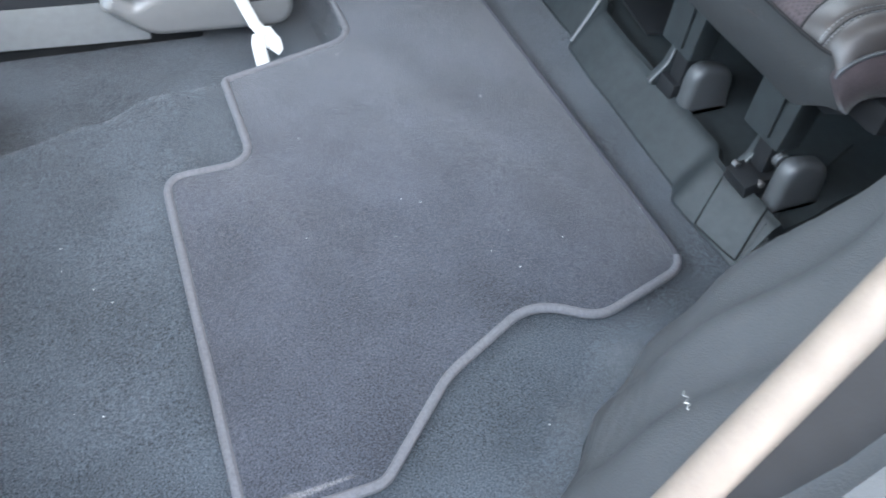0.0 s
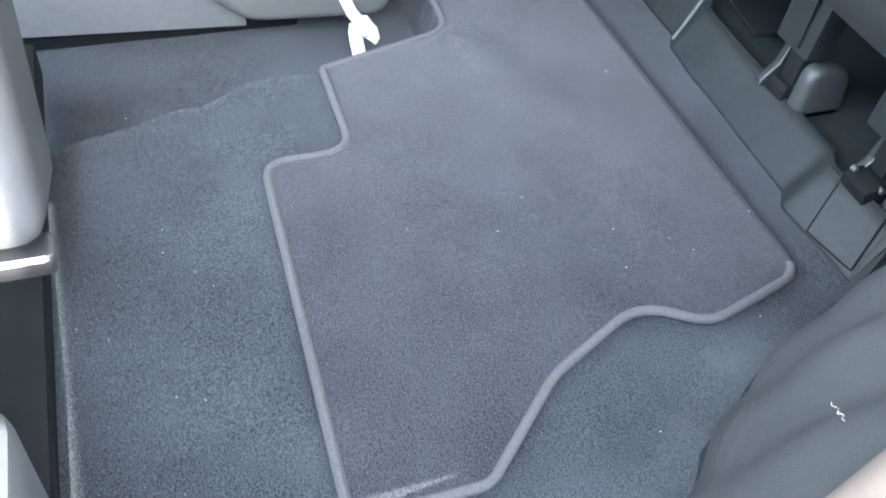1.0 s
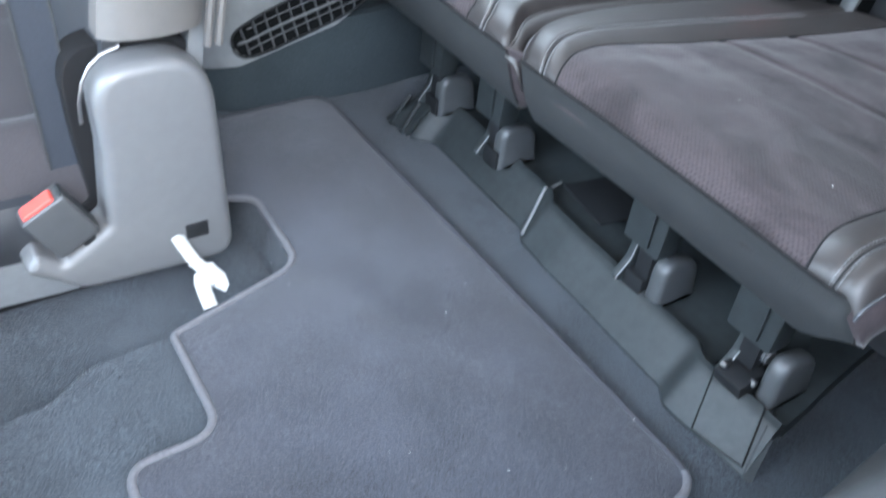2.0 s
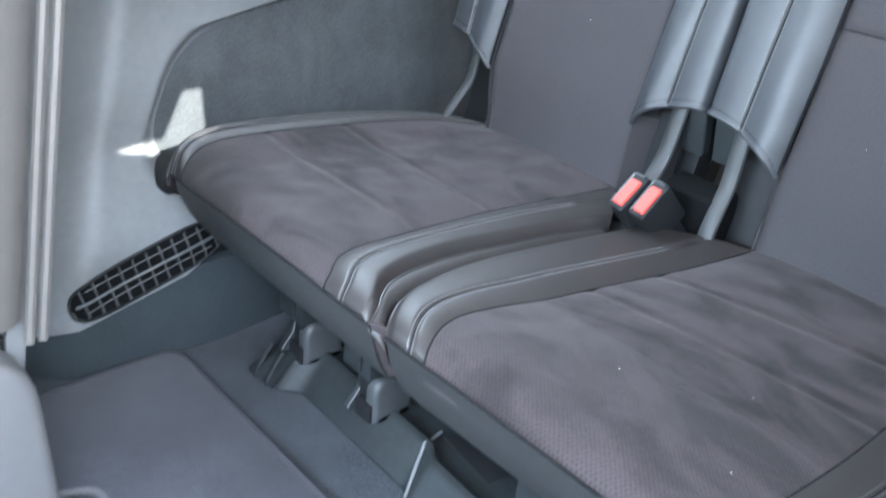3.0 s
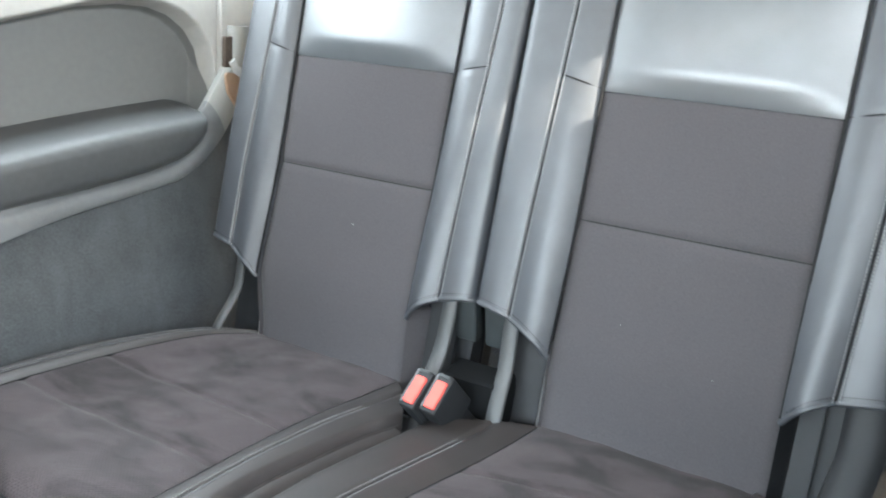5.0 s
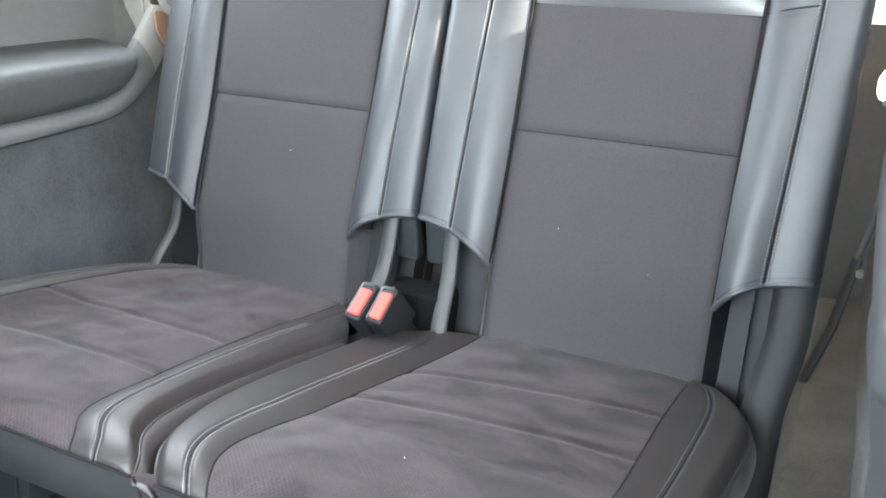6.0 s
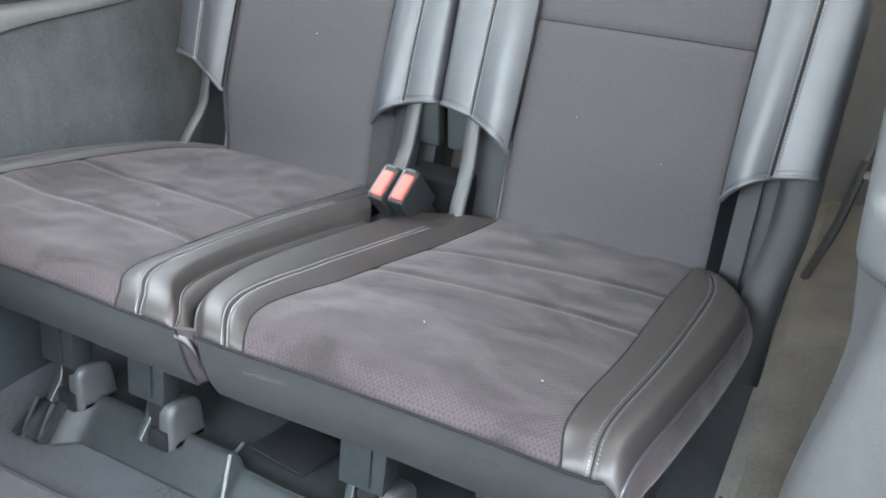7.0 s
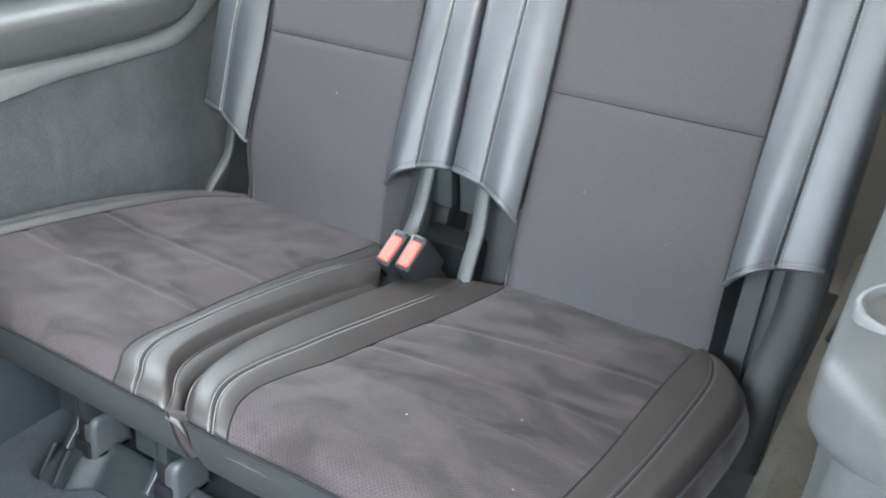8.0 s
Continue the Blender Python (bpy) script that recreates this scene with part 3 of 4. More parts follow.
    part("lower_frame", slab(lambda x, z: back_point(s, x, z, -0.045), spread(low, high, 6), spread(0.27, 0.52, 6), (0, -0.035, -0.006)), BLACK, seat, "black plastic lower backrest frame")

    # hinge parts that show below the wings
    for key, off, foot in (("inner", 0.066, 0.034), ("outer", -0.044, 0.050)):
        x0 = back_x(s, key, 0.45) - s * off
        x1 = back_x(s, key, 0.45) - s * (off if key == "outer" else 0.056)
        pts = [back_point(s, mixed(x0, x1, t ** 1.5), mixed(0.490, 0.318, t), ease(((0, 0.012), (0.45, 0.010), (1, foot)), t)) for t in spread(0, 1, 14)]
        if s > 0 or key == "inner":
            part("hinge_strap", tube(pts, 0.0125 if key == "inner" else 0.0095, 12, flat=0.5, up=(0, 1, 0)), VINYL, seat, "dark grey curved hinge cover")
        x2 = back_x(s, key, 0.45) - s * (0.016 if key == "inner" else -0.016)
        part("panel_flank", slab(lambda t, z, x2=x2, key=key: back_point(s, mixed(back_x(s, key, z), x2, t), z, 0.004 - 0.030 * t + 0.012 * (1 - t) * step(0.33, 0.43, z)), spread(0, 1, 6), spread(0.316, 0.445, 10), (0, -0.02, 0)), SUEDE if s > 0 or key == "inner" else BLACK, seat, "dark flank of the panel")
        part("flank_plate", slab(lambda t, z, x2=x2, x0=x0: back_point(s, mixed(x2, x0, t), z, -0.024), spread(0, 1, 4), spread(0.30, 0.50, 8), (0, -0.01, 0)), BLACK, seat, "black plastic plate behind the hinge cover")
    def recliner(w, t):
        z = mixed(0.482, 0.205, t)
        x = back_x(s, "rim", 0.45) + 0.052 * (1 - w) + 0.014 * step(0.42, 0.30, z)
        return back_point(s, x, z, 0.004 + 0.008 * (1 - abs(2 * w - 1) ** 3) + 0.02 * step(0.4, 1.0, t))
    if s < 0:
        part("recliner_cover", slab(recliner, spread(0, 1, 14), spread(0, 1, 16), (0, -0.05, 0)), BLACK, seat, "dark plastic recliner cover")
    part("hinge_post", block((0.036, 0.022, 0.09), back_point(s, back_x(s, "gap", 0.45) + s * 0.024, 0.460, -0.014), 0.006, (-12, 0, 0), 3), SATIN, seat, "dark plastic hinge post")

    # legs down to the floor latches
    for x in LEGS[s]:
        leg = part("leg", block((0.062, 0.034, 0.150), (x, 0.692, 0.200), 0.004, (3, 0, 0), taper=(1.08, 1.1)), SATIN, seat, "dark grey square seat leg")
        part("leg_rib", block((0.004, 0.004, 0.10), (x - 0.012, 0.7145, 0.185), 0.001), SATIN, leg)
        part("leg_hook", block((0.026, 0.018, 0.06), (x, 0.688, 0.105), 0.005), BLACK, leg, "black latch hook")
    if s > 0:
        part("bracket", block((0.125, 0.030, 0.008), (0.318, 0.748, 0.247), 0.002, (12, 0, 0)), SATIN, seat, "dark bracket plate under the cushion")
    else:
        part("under_tab", block((0.050, 0.030, 0.006), (-0.045, 0.775, 0.258), 0.002, (10, 0, 0)), SATIN, seat, "dark tab under the cushion")
    return seat


LEGS = {1: (0.340, 0.176), -1: (-0.160, -0.336)}
third_row_seat(1, ((0.66, 0.02), (0.525, 0.0)), "black leather and grey suede seat beside the vented panel")
third_row_seat(-1, ((0.578, -0.10), (0.465, -0.18)), "black leather and grey suede seat with perforated cushion front")


# ---- buckles between the seats ----
def buckle(m, label, group="seat belt buckles", wide=0.0275, body=None):
    """A buckle whose slotted face looks along its own z."""
    b = thing("seat_belt_buckle", label, "buckle", (0, 0, 0), group)
    part("housing", block((wide, 0.060, 0.072), (0, 0, -0.036), 0.005, segments=3), body or BLACK, b, "black plastic housing")
    part("button", block((wide * 0.66, 0.042, 0.007), (-0.002, 0.003, 0.0010), 0.0033, segments=4), RED, b, "orange-red release button")
    part("slot_frame", block((0.004, 0.052, 0.003), (wide * 0.37, -0.001, 0.0003), 0.0012), TRIM_DARK, b, "dark tongue slot frame")
    part("end_clip", block((wide * 0.7, 0.005, 0.003), (0.0, -0.0265, 0.0003), 0.0012), SATIN, b, "dark tongue slot end")
    part("stalk", block((wide * 0.7, 0.018, 0.07), (0, -0.010, -0.095), 0.004), BLACK, b, "black webbing stalk")
    b.matrix_basis = m
    return b


buckle(pose(0.021, 0.384, 0.385, -44, 0, -10), "black seat belt buckle with orange-red button between rear seats")
buckle(pose(-0.0095, 0.379, 0.384, -44, 0, -7), "black seat belt buckle with orange-red button between rear seats")
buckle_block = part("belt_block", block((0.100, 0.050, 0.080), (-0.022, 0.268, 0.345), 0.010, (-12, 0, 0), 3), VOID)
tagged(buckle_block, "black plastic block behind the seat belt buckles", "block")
well = part("belt_well", block((0.14, 0.16, 0.03), (-0.015, 0.335, 0.300), 0.008), BLACK)
tagged(well, "black plastic tray under the seat belt buckles", "tray")


# ---- latch plate on the floor ----
plate = thing("latch_cover", "black plastic cover over the seat latches on the floor", "floor cover")


def plate_front(x):
    return ease(((-0.42, 0.756), (-0.30, 0.762), (-0.27, 0.745), (-0.05, 0.738), (0.03, 0.732), (0.065, 0.712), (0.31, 0.708), (0.345, 0.735)), x)


def plate_height(x, y):
    """A sloping front band with a firm top edge, and a sunk shelf behind it."""
    rise = plate_front(x) - y
    band = 0.056 * min(1.0, max(0.0, rise / 0.044))
    return 0.004 + band - 0.004 * step(0.036, 0.046, rise) * (1 - step(0.046, 0.05, rise)) - 0.016 * step(0.046, 0.062, rise) + 0.012 * step(0.10, 0.16, rise)


def plate_mesh():
    def at(x, w):
        y = mixed(plate_front(x), 0.42, w ** 1.6)
        x2 = x + 0.05 * w ** 1.6 * step(-0.33, -0.42, x)
        return x2, y, plate_height(x, y) - (0.004 if w == 0 else 0)
    return slab(at, spread(0.345, -0.42, 110), spread(0, 0.45, 40) + spread(0.47, 1, 10), (0, -0.004, -0.02))


part("cover", plate_mesh(), SATIN, plate, "scuffed black plastic plate")
part("side_flange", slab(lambda t, w: (-0.418 + 0.10 * t - 0.014 * w, mixed(0.756, 0.52, t), plate_height(-0.415, mixed(0.756, 0.52, t)) + 0.002 - 0.012 * w), spread(0, 1, 14), spread(0, 1, 4), (0, 0, -0.012)), SATIN, plate)
lid_at = lambda a, b: (lambda x, y: (x, y, plate_height(x, y) + 0.0028))(-0.358 - 0.034 * a - 0.020 * b, 0.722 - 0.004 * a + 0.034 * b)
part("lid", slab(lid_at, spread(-1, 1, 8), spread(-1, 1, 10), (0, 0, -0.002)), SATIN, plate, "small rectangular latch lid")
for a0, b0, a1, b1 in ((-1, -1, -1, 1), (-1, 1, 1, 1), (1, 1, 1, -1)):
    part("lid_gap", tube([lid_at(mixed(a0, a1, t) * 1.02, mixed(b0, b1, t) * 1.02) for t in spread(0, 1, 9)], 0.0011, 6), SEAM, plate)
part("edge_strip", tube([(x, y, plate_height(x, y) + 0.003) for x, y in ((0.040, 0.726), (0.050, 0.708), (0.060, 0.690), (0.068, 0.672), (0.076, 0.650), (0.080, 0.630))], 0.0026, 8), TRIM, plate, "pale line along the step edge")
part("well_cover", block((0.100, 0.085, 0.003), (-0.005, 0.618, 0.0672), 0.001, (1, 0, -8)), BLACK, plate, "glossy black recess cover")
part("end_cover", slab(lambda a, b: (0.340 + 0.066 * a, 0.748 - 0.10 * b, 0.004 + 0.058 * math.sin(math.pi * min(1.0, 0.62 * b + 0.06)) * (1 - 0.45 * a * a) + 0.005 * noise.noise((a * 4, b * 4, 6))), spread(0, 1, 14), spread(0, 1, 14), (0, -0.004, -0.006)), SATIN, plate, "bent black plastic end cover")
for x in (0.352, 0.384):
    part("end_rib", tube([(x, 0.746 - 0.030 * t, 0.008 + 0.050 * t ** 0.7) for t in spread(0, 1, 8)], 0.0035, 8), SATIN, plate)


ARCH = [(0.626, 0.044, 0.003), (0.636, 0.106, 0.030), (0.699, 0.122, 0.032), (0.699, 0.044, 0.003)]
EAR = [(0.650, 0.046, 0.004), (0.646, 0.090, 0.014), (0.660, 0.132, 0.016), (0.684, 0.134, 0.010), (0.690, 0.112, 0.014), (0.696, 0.086, 0.014), (0.716, 0.062, 0.003), (0.710, 0.054, 0.003), (0.690, 0.058, 0.008)]
for x in (0.316, 0.146, -0.200, -0.388):
    part("dome", prism(rounded(ARCH, 10), lambda a, b, x=x: (x + 0.026, a, b), (-0.026, 0, 0), 0.009, 4), TRIM_DARK, plate, "half-round dark plastic hinge hood")
for x in (0.358, 0.186, -0.138, -0.325):
    part("lever", prism(rounded(EAR, 6), lambda a, b, x=x: (x + 0.010, a, b), (-0.012, 0, 0), 0.0022, 2), SATIN, plate, "dark plastic latch ear with a pale front edge")
    lip = rounded(EAR, 6)[21:49]
    # A pale line drawn along each ear's front edge.
    part("pale_edge", tube([(x - 0.0015, p.x + 0.0006, p.y) for p in lip], 0.0011, 6), TRIM, plate, "pale front edge of the latch ear")
    ribs = [(0.0085 + 0.0014 * (k % 2), 0.0022 * k) for k in range(13)]
    part("pivot", lathe(ribs, (x - 0.032, 0.682, 0.098), "x", 14), TRIM_DARK, plate, "ribbed latch pivot")
    part("latch_recess", block((0.034, 0.030, 0.030), (x - 0.017, 0.688, 0.060), 0.003), BLACK, plate, "black latch opening")
part("latch_box", block((0.040, 0.026, 0.020), (-0.342, 0.712, 0.066), 0.003, (-15, 0, 0)), BLACK, plate, "glossy black latch block")
for x, y, z in ((-0.332, 0.718, 0.079), (-0.366, 0.706, 0.074)):
    part("latch_pin", lathe([(0.002, 0), (0.0042, 0.001), (0.0042, 0.008), (0.002, 0.009)], (x, y, z), "x", 10), STEEL, plate, "bright latch pin")


# ---- side panels ----
def lean_out(z):
    return ease(((0.05, -0.02), (0.17, 0.0), (0.36, 0.055), (0.55, 0.085), (0.66, 0.095)), z)


def panel_x(y, z):
    return side_plan(y + 0.33 * max(0.0, z - 0.1)) + lean_out(z)


TRIM_INNER = ((0.735, 0.170), (0.748, 0.250), (0.790, 0.335), (0.757, 0.425), (0.707, 0.476), (0.640, 0.504), (0.540, 0.527), (0.350, 0.549), (0.245, 0.563), (0.165, 0.602), (0.110, 0.655), (0.075, 0.725), (0.060, 0.830))
TRIM_OUTER = ((0.790, 0.138), (1.000, 0.086), (1.180, 0.070), (1.090, 0.400), (1.010, 0.630), (0.860, 0.600), (0.640, 0.602), (0.400, 0.615), (0.300, 0.628), (0.215, 0.655), (0.150, 0.725), (0.116, 0.780), (0.110, 0.830))


def along(pairs, t):
    """A smooth curve through pairs, t from 0 to 1."""
    n = len(pairs) - 1
    i = min(n - 1, int(t * n))
    f = t * n - i
    p = [Vector(pairs[max(0, min(n, k))]) for k in (i - 1, i, i + 1, i + 2)]
    return 0.5 * (2 * p[1] + (p[2] - p[0]) * f + (2 * p[0] - 5 * p[1] + 4 * p[2] - p[3]) * f * f + (3 * p[1] - p[0] - 3 * p[2] + p[3]) * f ** 3)


def arm_top(y):
    return smooth(((0.10, 0.699), (0.30, 0.688), (0.48, 0.674), (0.72, 0.650), (0.92, 0.632)), y)


def recess_top(y):
    return lerp(((0.135, 0.690), (0.141, 0.750), (0.152, 0.790), (0.178, 0.824), (0.215, 0.848), (0.26, 0.861), (0.32, 0.864), (0.40, 0.858), (0.56, 0.826), (0.70, 0.786), (0.95, 0.715), (1.05, 0.690)), y)


def recess(y, z):
    """How far a point lies inside the rounded field above the armrest: 0 to 1."""
    return step(-0.010, 0.014, min(recess_top(y) - z, (y - 0.138) * 1.2))


def vent(s, panel):
    """A slanted rounded grille in the lower panel."""
    def at(a, b, out):
        y, z = mixed(0.966, 0.722, a), mixed(0.127, 0.202, a) + b
        return s * (panel_x(y, z) - out), y, z
    n = 40
    def ring(h):
        pts = []
        for k in range(n):
            w = 2 * math.pi * k / n
            c, q = math.cos(w), math.sin(w)
            pts.append((0.5 + 0.5 * math.copysign(abs(c) ** 0.55, c), h * math.copysign(abs(q) ** 0.8, q)))
        return pts
    # The trim is uncut here; the duct's shade is this backing's colour.
    body = part("vent", slab(lambda a, b: at(a, b * (1 - abs(2 * a - 1) ** 4) ** 0.5, 0.003), spread(0.0, 1.0, 30), spread(-0.032, 0.032, 8), (s * 0.02, 0, 0)), VOID, panel, "black slatted air vent")
    part("rim", tube([at(a, b, 0.004) for a, b in ring(0.033)], 0.0022, 8, True), BLACK, body)
    for i in range(11):
        a = mixed(0.08, 0.92, i / 10)
        h = 0.029 * (1 - abs(2 * a - 1) ** 4) ** 0.5
        part("slat", tube([at(a - 0.03 * b / 0.036, b, 0.006) for b in spread(-h, h, 5)], 0.0015, 6), TRIM_DARK, body)
    part("slat", tube([at(a, 0.002, 0.009) for a in spread(0.03, 0.97, 20)], 0.0024, 6), TRIM_DARK, body)
    for b in (-0.015, 0.017):
        part("slat", tube([at(a, b, 0.003) for a in spread(0.10, 0.90, 20)], 0.0012, 6), TRIM_DARK, body)


def side_panel(s, name, label):
    panel = tagged(new(name), label, "side panel", kind="structure")
    lower = lambda t, w: (lambda p: (s * (panel_x(p.x, p.y) + (0.008 if s < 0 else 0.0) + 0.022 * (1 - step(0, 0.08, w)) - step(0.42, 0.58, t) * mixed(0.013 * math.sin(math.pi * min(1.0, w / 0.5)) ** 0.7 - 0.010 * step(0.42, 0.55, w), 0.010 * math.sin(math.pi * w) ** 0.7, step(0.66, 0.76, t))), p.x, p.y))((along(TRIM_INNER, t) + Vector((0.03 if s < 0 else 0.0, 0.0))).lerp(along(TRIM_OUTER, t), w))
    across = spread(0, 0.10, 9) + spread(0.13, 0.6, 20) + spread(0.63, 1, 12)
    # Left trim takes the darker plastic, standing in for the shade on it.
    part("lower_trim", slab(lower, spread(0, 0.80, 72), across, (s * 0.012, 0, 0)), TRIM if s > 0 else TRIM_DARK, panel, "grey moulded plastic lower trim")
    # Rear end of the same trim, its brighter light put into paler grey.
    part("trim_return", slab(lower, spread(0.80, 1, 24), across, (s * 0.012, 0, 0)), TRIM_RETURN, panel, "pale grey plastic return of the trim")
    def felt(y, w):
        z = mixed(0.02, ease(((0.06, 0.80), (0.20, 0.66), (0.32, 0.612), (0.58, 0.58), (0.70, 0.535), (0.80, 0.44), (0.84, 0.30)), y), w)
        return s * ((0.602 if s > 0 else 0.645) + 0.034 * step(0.25, 0.6, z) + 0.003 * noise.noise((y * 8, z * 8, 2)) - 0.004 * step(0.36, 0.40, z - 0.1 * (y - 0.5))), y, z
    part("felt_insert", slab(felt, spread(-0.94, 0.84, 80), spread(0, 1, 44), (s * 0.02, 0, 0)), FELT, panel, "dark grey felt wheel arch lining")
    part("felt_ledge", slab(lambda y, w: (s * (0.532 + (0.082 if s > 0 else 0.125) * w), y, 0.150 + 0.012 * w - 0.020 * (1 - step(0.0, 0.2, w)) + 0.003 * noise.noise((y * 9, w * 3, 4))), spread(-0.85, 0.55, 50), spread(0, 1, 12), (0, 0, -0.14)), FELT_LEDGE, panel, "olive-grey felt ledge beside the seat")
    part("kick_carpet", slab(lambda y, z: (s * (panel_x(y, z) + (0.020 if s > 0 else 0.012)), y, z), spread(0.50, 1.22, 40), spread(-0.02, 0.14, 8), (s * 0.02, 0, 0)), KICK, panel, "dark carpet below the trim")
    def upper(y, w):
        top = recess_top(y)
        z = lerp(((0, 0.610), (0.5, top - 0.016), (0.8, top + 0.012), (1, 0.93)), w)
        return s * (0.640 + 0.062 * recess(y, z) + 0.12 * max(0, z - 0.86)), y, z
    cols = spread(0.136, 0.18, 16) + spread(0.19, 0.40, 40) + spread(0.42, 1.22 if s > 0 else 0.96, 40)
    part("recess_panel", slab(upper, cols, spread(0, 0.5, 12)[:-1] + spread(0.5, 0.62, 8), (s * 0.02, 0, 0)), RECESS, panel, "grey plastic recess above the armrest")
    part("upper_trim", slab(upper, cols, spread(0.62, 0.8, 10) + spread(0.85, 1, 5), (s * 0.02, 0, 0)), TRIM_PALE, panel, "pale grey plastic upper trim")
    part("rear_trim", slab(lambda y, z: (s * (0.640 + 0.02 * step(0.123, 0.136, y) + 0.12 * max(0, z - 0.86)), y, z), spread(0.0, 0.118, 8) + spread(0.123, 0.136, 6), spread(0.60, 0.93, 20), (s * 0.02, 0, 0)), TRIM_PALE, panel, "pale grey plastic pillar trim")

    cup_x, cup_r = (0.649, 0.91) if s > 0 else (0.652, 0.82)

    def arm(y, k):
        """k runs from the wall below (-1) round the inner edge (0) to the wall above (1)."""
        t = step(0.872, 0.775, y) ** 0.5 if y > 0.775 else 1.0
        t *= (step(0.172, 0.212, y) ** 0.5 if y < 0.212 else 1.0)
        top, low = arm_top(y), smooth(((0.17, 0.690), (0.19, 0.664), (0.235, 0.612), (0.30, 0.590), (0.40, 0.577), (0.58, 0.563), (0.90, 0.545)), y)
        reach = 1 - abs(k)
        bend = max(0.0, 1 - (reach ** (1 / 0.42)) ** 2) ** 0.20
        out = t * reach
        z = mixed(low, top, 0.5 + math.copysign(0.5, k) * bend)
        x = 0.700 - (0.112 if s > 0 else 0.102) * out
        z = mixed((low + top) / 2 if y > 0.5 else top - 0.014, z, 0.35 + 0.65 * t) - (0.016 * out * step(0.0, 0.5, bend) if k > 0 else 0)
        d = math.hypot(x - cup_x, y - 0.712)
        return s * x, y, z - (0.036 * step(0.0535 * cup_r, 0.048 * cup_r, d) if k > 0 else 0)
    ys = spread(0.172, 0.255, 22) + spread(0.27, 0.64, 28) + spread(0.65, 0.775, 44) + spread(0.78, 0.872, 26)
    ks = [-1.0, -0.8, -0.6, -0.4, -0.25, -0.15, -0.08, -0.03, -0.008, 0.008, 0.02, 0.04, 0.06, 0.08, 0.11] + spread(0.14, 1.0, 44)
    rest = part("armrest", slab(arm, ys, ks, (s * 0.03, 0, 0)), ARM_PLASTIC, panel, "dark grey moulded armrest")
    tilt = pose(s * cup_x, 0.712, 0.6435, -5.5, -8 * s, 0)
    ring, sides = lathe([(r * cup_r, h) for r, h in ((0.0472, -0.004), (0.048, -0.002), (0.051, 0.002), (0.055, 0.002), (0.057, -0.001), (0.058, -0.010), (0.048, -0.036))], (0, 0, 0), "z", 40)
    part("cup_holder", ([tilt @ p for p in ring], sides), CUP, rest, "round cup holder with a raised rim")
    well_ring, well_sides = lathe([(r * cup_r, h) for r, h in ((0.030, -0.0345), (0.038, -0.033), (0.045, -0.012), (0.0472, -0.0035))], (0, 0, 0), "z", 40)
    # The well's shade is put into a darker plastic than the rim.
    part("cup_well", ([tilt @ p for p in well_ring], well_sides), VINYL, rest, "dark inside of the cup holder")
    if s > 0:
        vent(s, panel)
    part("bolt_cap", lathe([(0.010, 0.0), (0.024, 0.002), (0.031, 0.010), (0.033, 0.022), (0.033, 0.075)] if s > 0 else [(0.033, -0.075), (0.033, -0.022), (0.031, -0.010), (0.024, -0.002), (0.010, 0.0)], (s * 0.548, 0.778, 0.280), "x", 28), BLACK, panel, "round black cap")
    # pillar and window frame above
    part("window_sill", slab(lambda y, z: (s * (0.648 + 0.35 * (z - 0.92)), y, z), spread(-0.9, 1.22, 20), spread(0.926, 0.99, 6), (s * 0.05, 0, 0)), TRIM_LIGHT, panel, "pale window sill trim")
    # Warm light is put into the right tan, shade into the left brown.
    part("rear_pillar", slab(lambda y, z: (s * (0.665 + 0.02 * (z - 0.6)), y, z), spread(-0.9, -0.03, 10), spread(0.66, 0.925, 8), (s * 0.05, 0, 0)), PILLAR if s > 0 else CARGO_BROWN, panel, "tan rear pillar trim" if s > 0 else "dark brown cargo side trim")
    # Unseen pieces added to close the side windows and shape the sun.
    for a, b, low_a, low_b, high_a, high_b in INFILL[s]:
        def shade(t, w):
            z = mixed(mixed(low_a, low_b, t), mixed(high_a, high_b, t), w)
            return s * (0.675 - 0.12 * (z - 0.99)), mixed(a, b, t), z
        part("window_infill", slab(shade, spread(0, 1, 8), spread(0, 1, 8), (s * 0.02, 0, 0)), TRIM_LIGHT, panel, "unseen pale infill added in the side window")
    pane = part("pane", slab(lambda y, z: (s * (0.70 - 0.12 * (z - 0.99)), y, z), spread(0.03, 1.12, 4), spread(0.98, 1.20, 4), (s * 0.005, 0, 0)), GLASS, panel, "tinted side window")
    pane.visible_shadow = False
    return panel


# On the left (-1), the gaps between pieces form the sun patches inside.
INFILL = {1: ((-0.9, -0.16, 0.985, 0.985, 1.21, 1.21), (1.10, 1.24, 0.925, 0.925, 1.21, 1.21)),
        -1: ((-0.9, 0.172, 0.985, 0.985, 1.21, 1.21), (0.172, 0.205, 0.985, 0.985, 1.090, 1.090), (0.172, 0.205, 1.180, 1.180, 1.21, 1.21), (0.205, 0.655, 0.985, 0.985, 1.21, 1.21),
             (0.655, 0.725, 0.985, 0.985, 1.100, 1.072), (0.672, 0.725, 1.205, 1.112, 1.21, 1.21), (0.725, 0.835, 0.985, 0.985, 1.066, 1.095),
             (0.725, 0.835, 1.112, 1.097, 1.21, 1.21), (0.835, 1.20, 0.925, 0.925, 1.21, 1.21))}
GLASS = bpy.data.materials.new("tinted_glass")
GLASS.use_nodes = True
GLASS.node_tree.nodes["Principled BSDF"].inputs["Transmission Weight"].default_value = 1.0
GLASS.node_tree.nodes["Principled BSDF"].inputs["Roughness"].default_value = 0.02
GLASS.node_tree.nodes["Principled BSDF"].inputs["Base Color"].default_value = (0.42, 0.46, 0.45, 1)
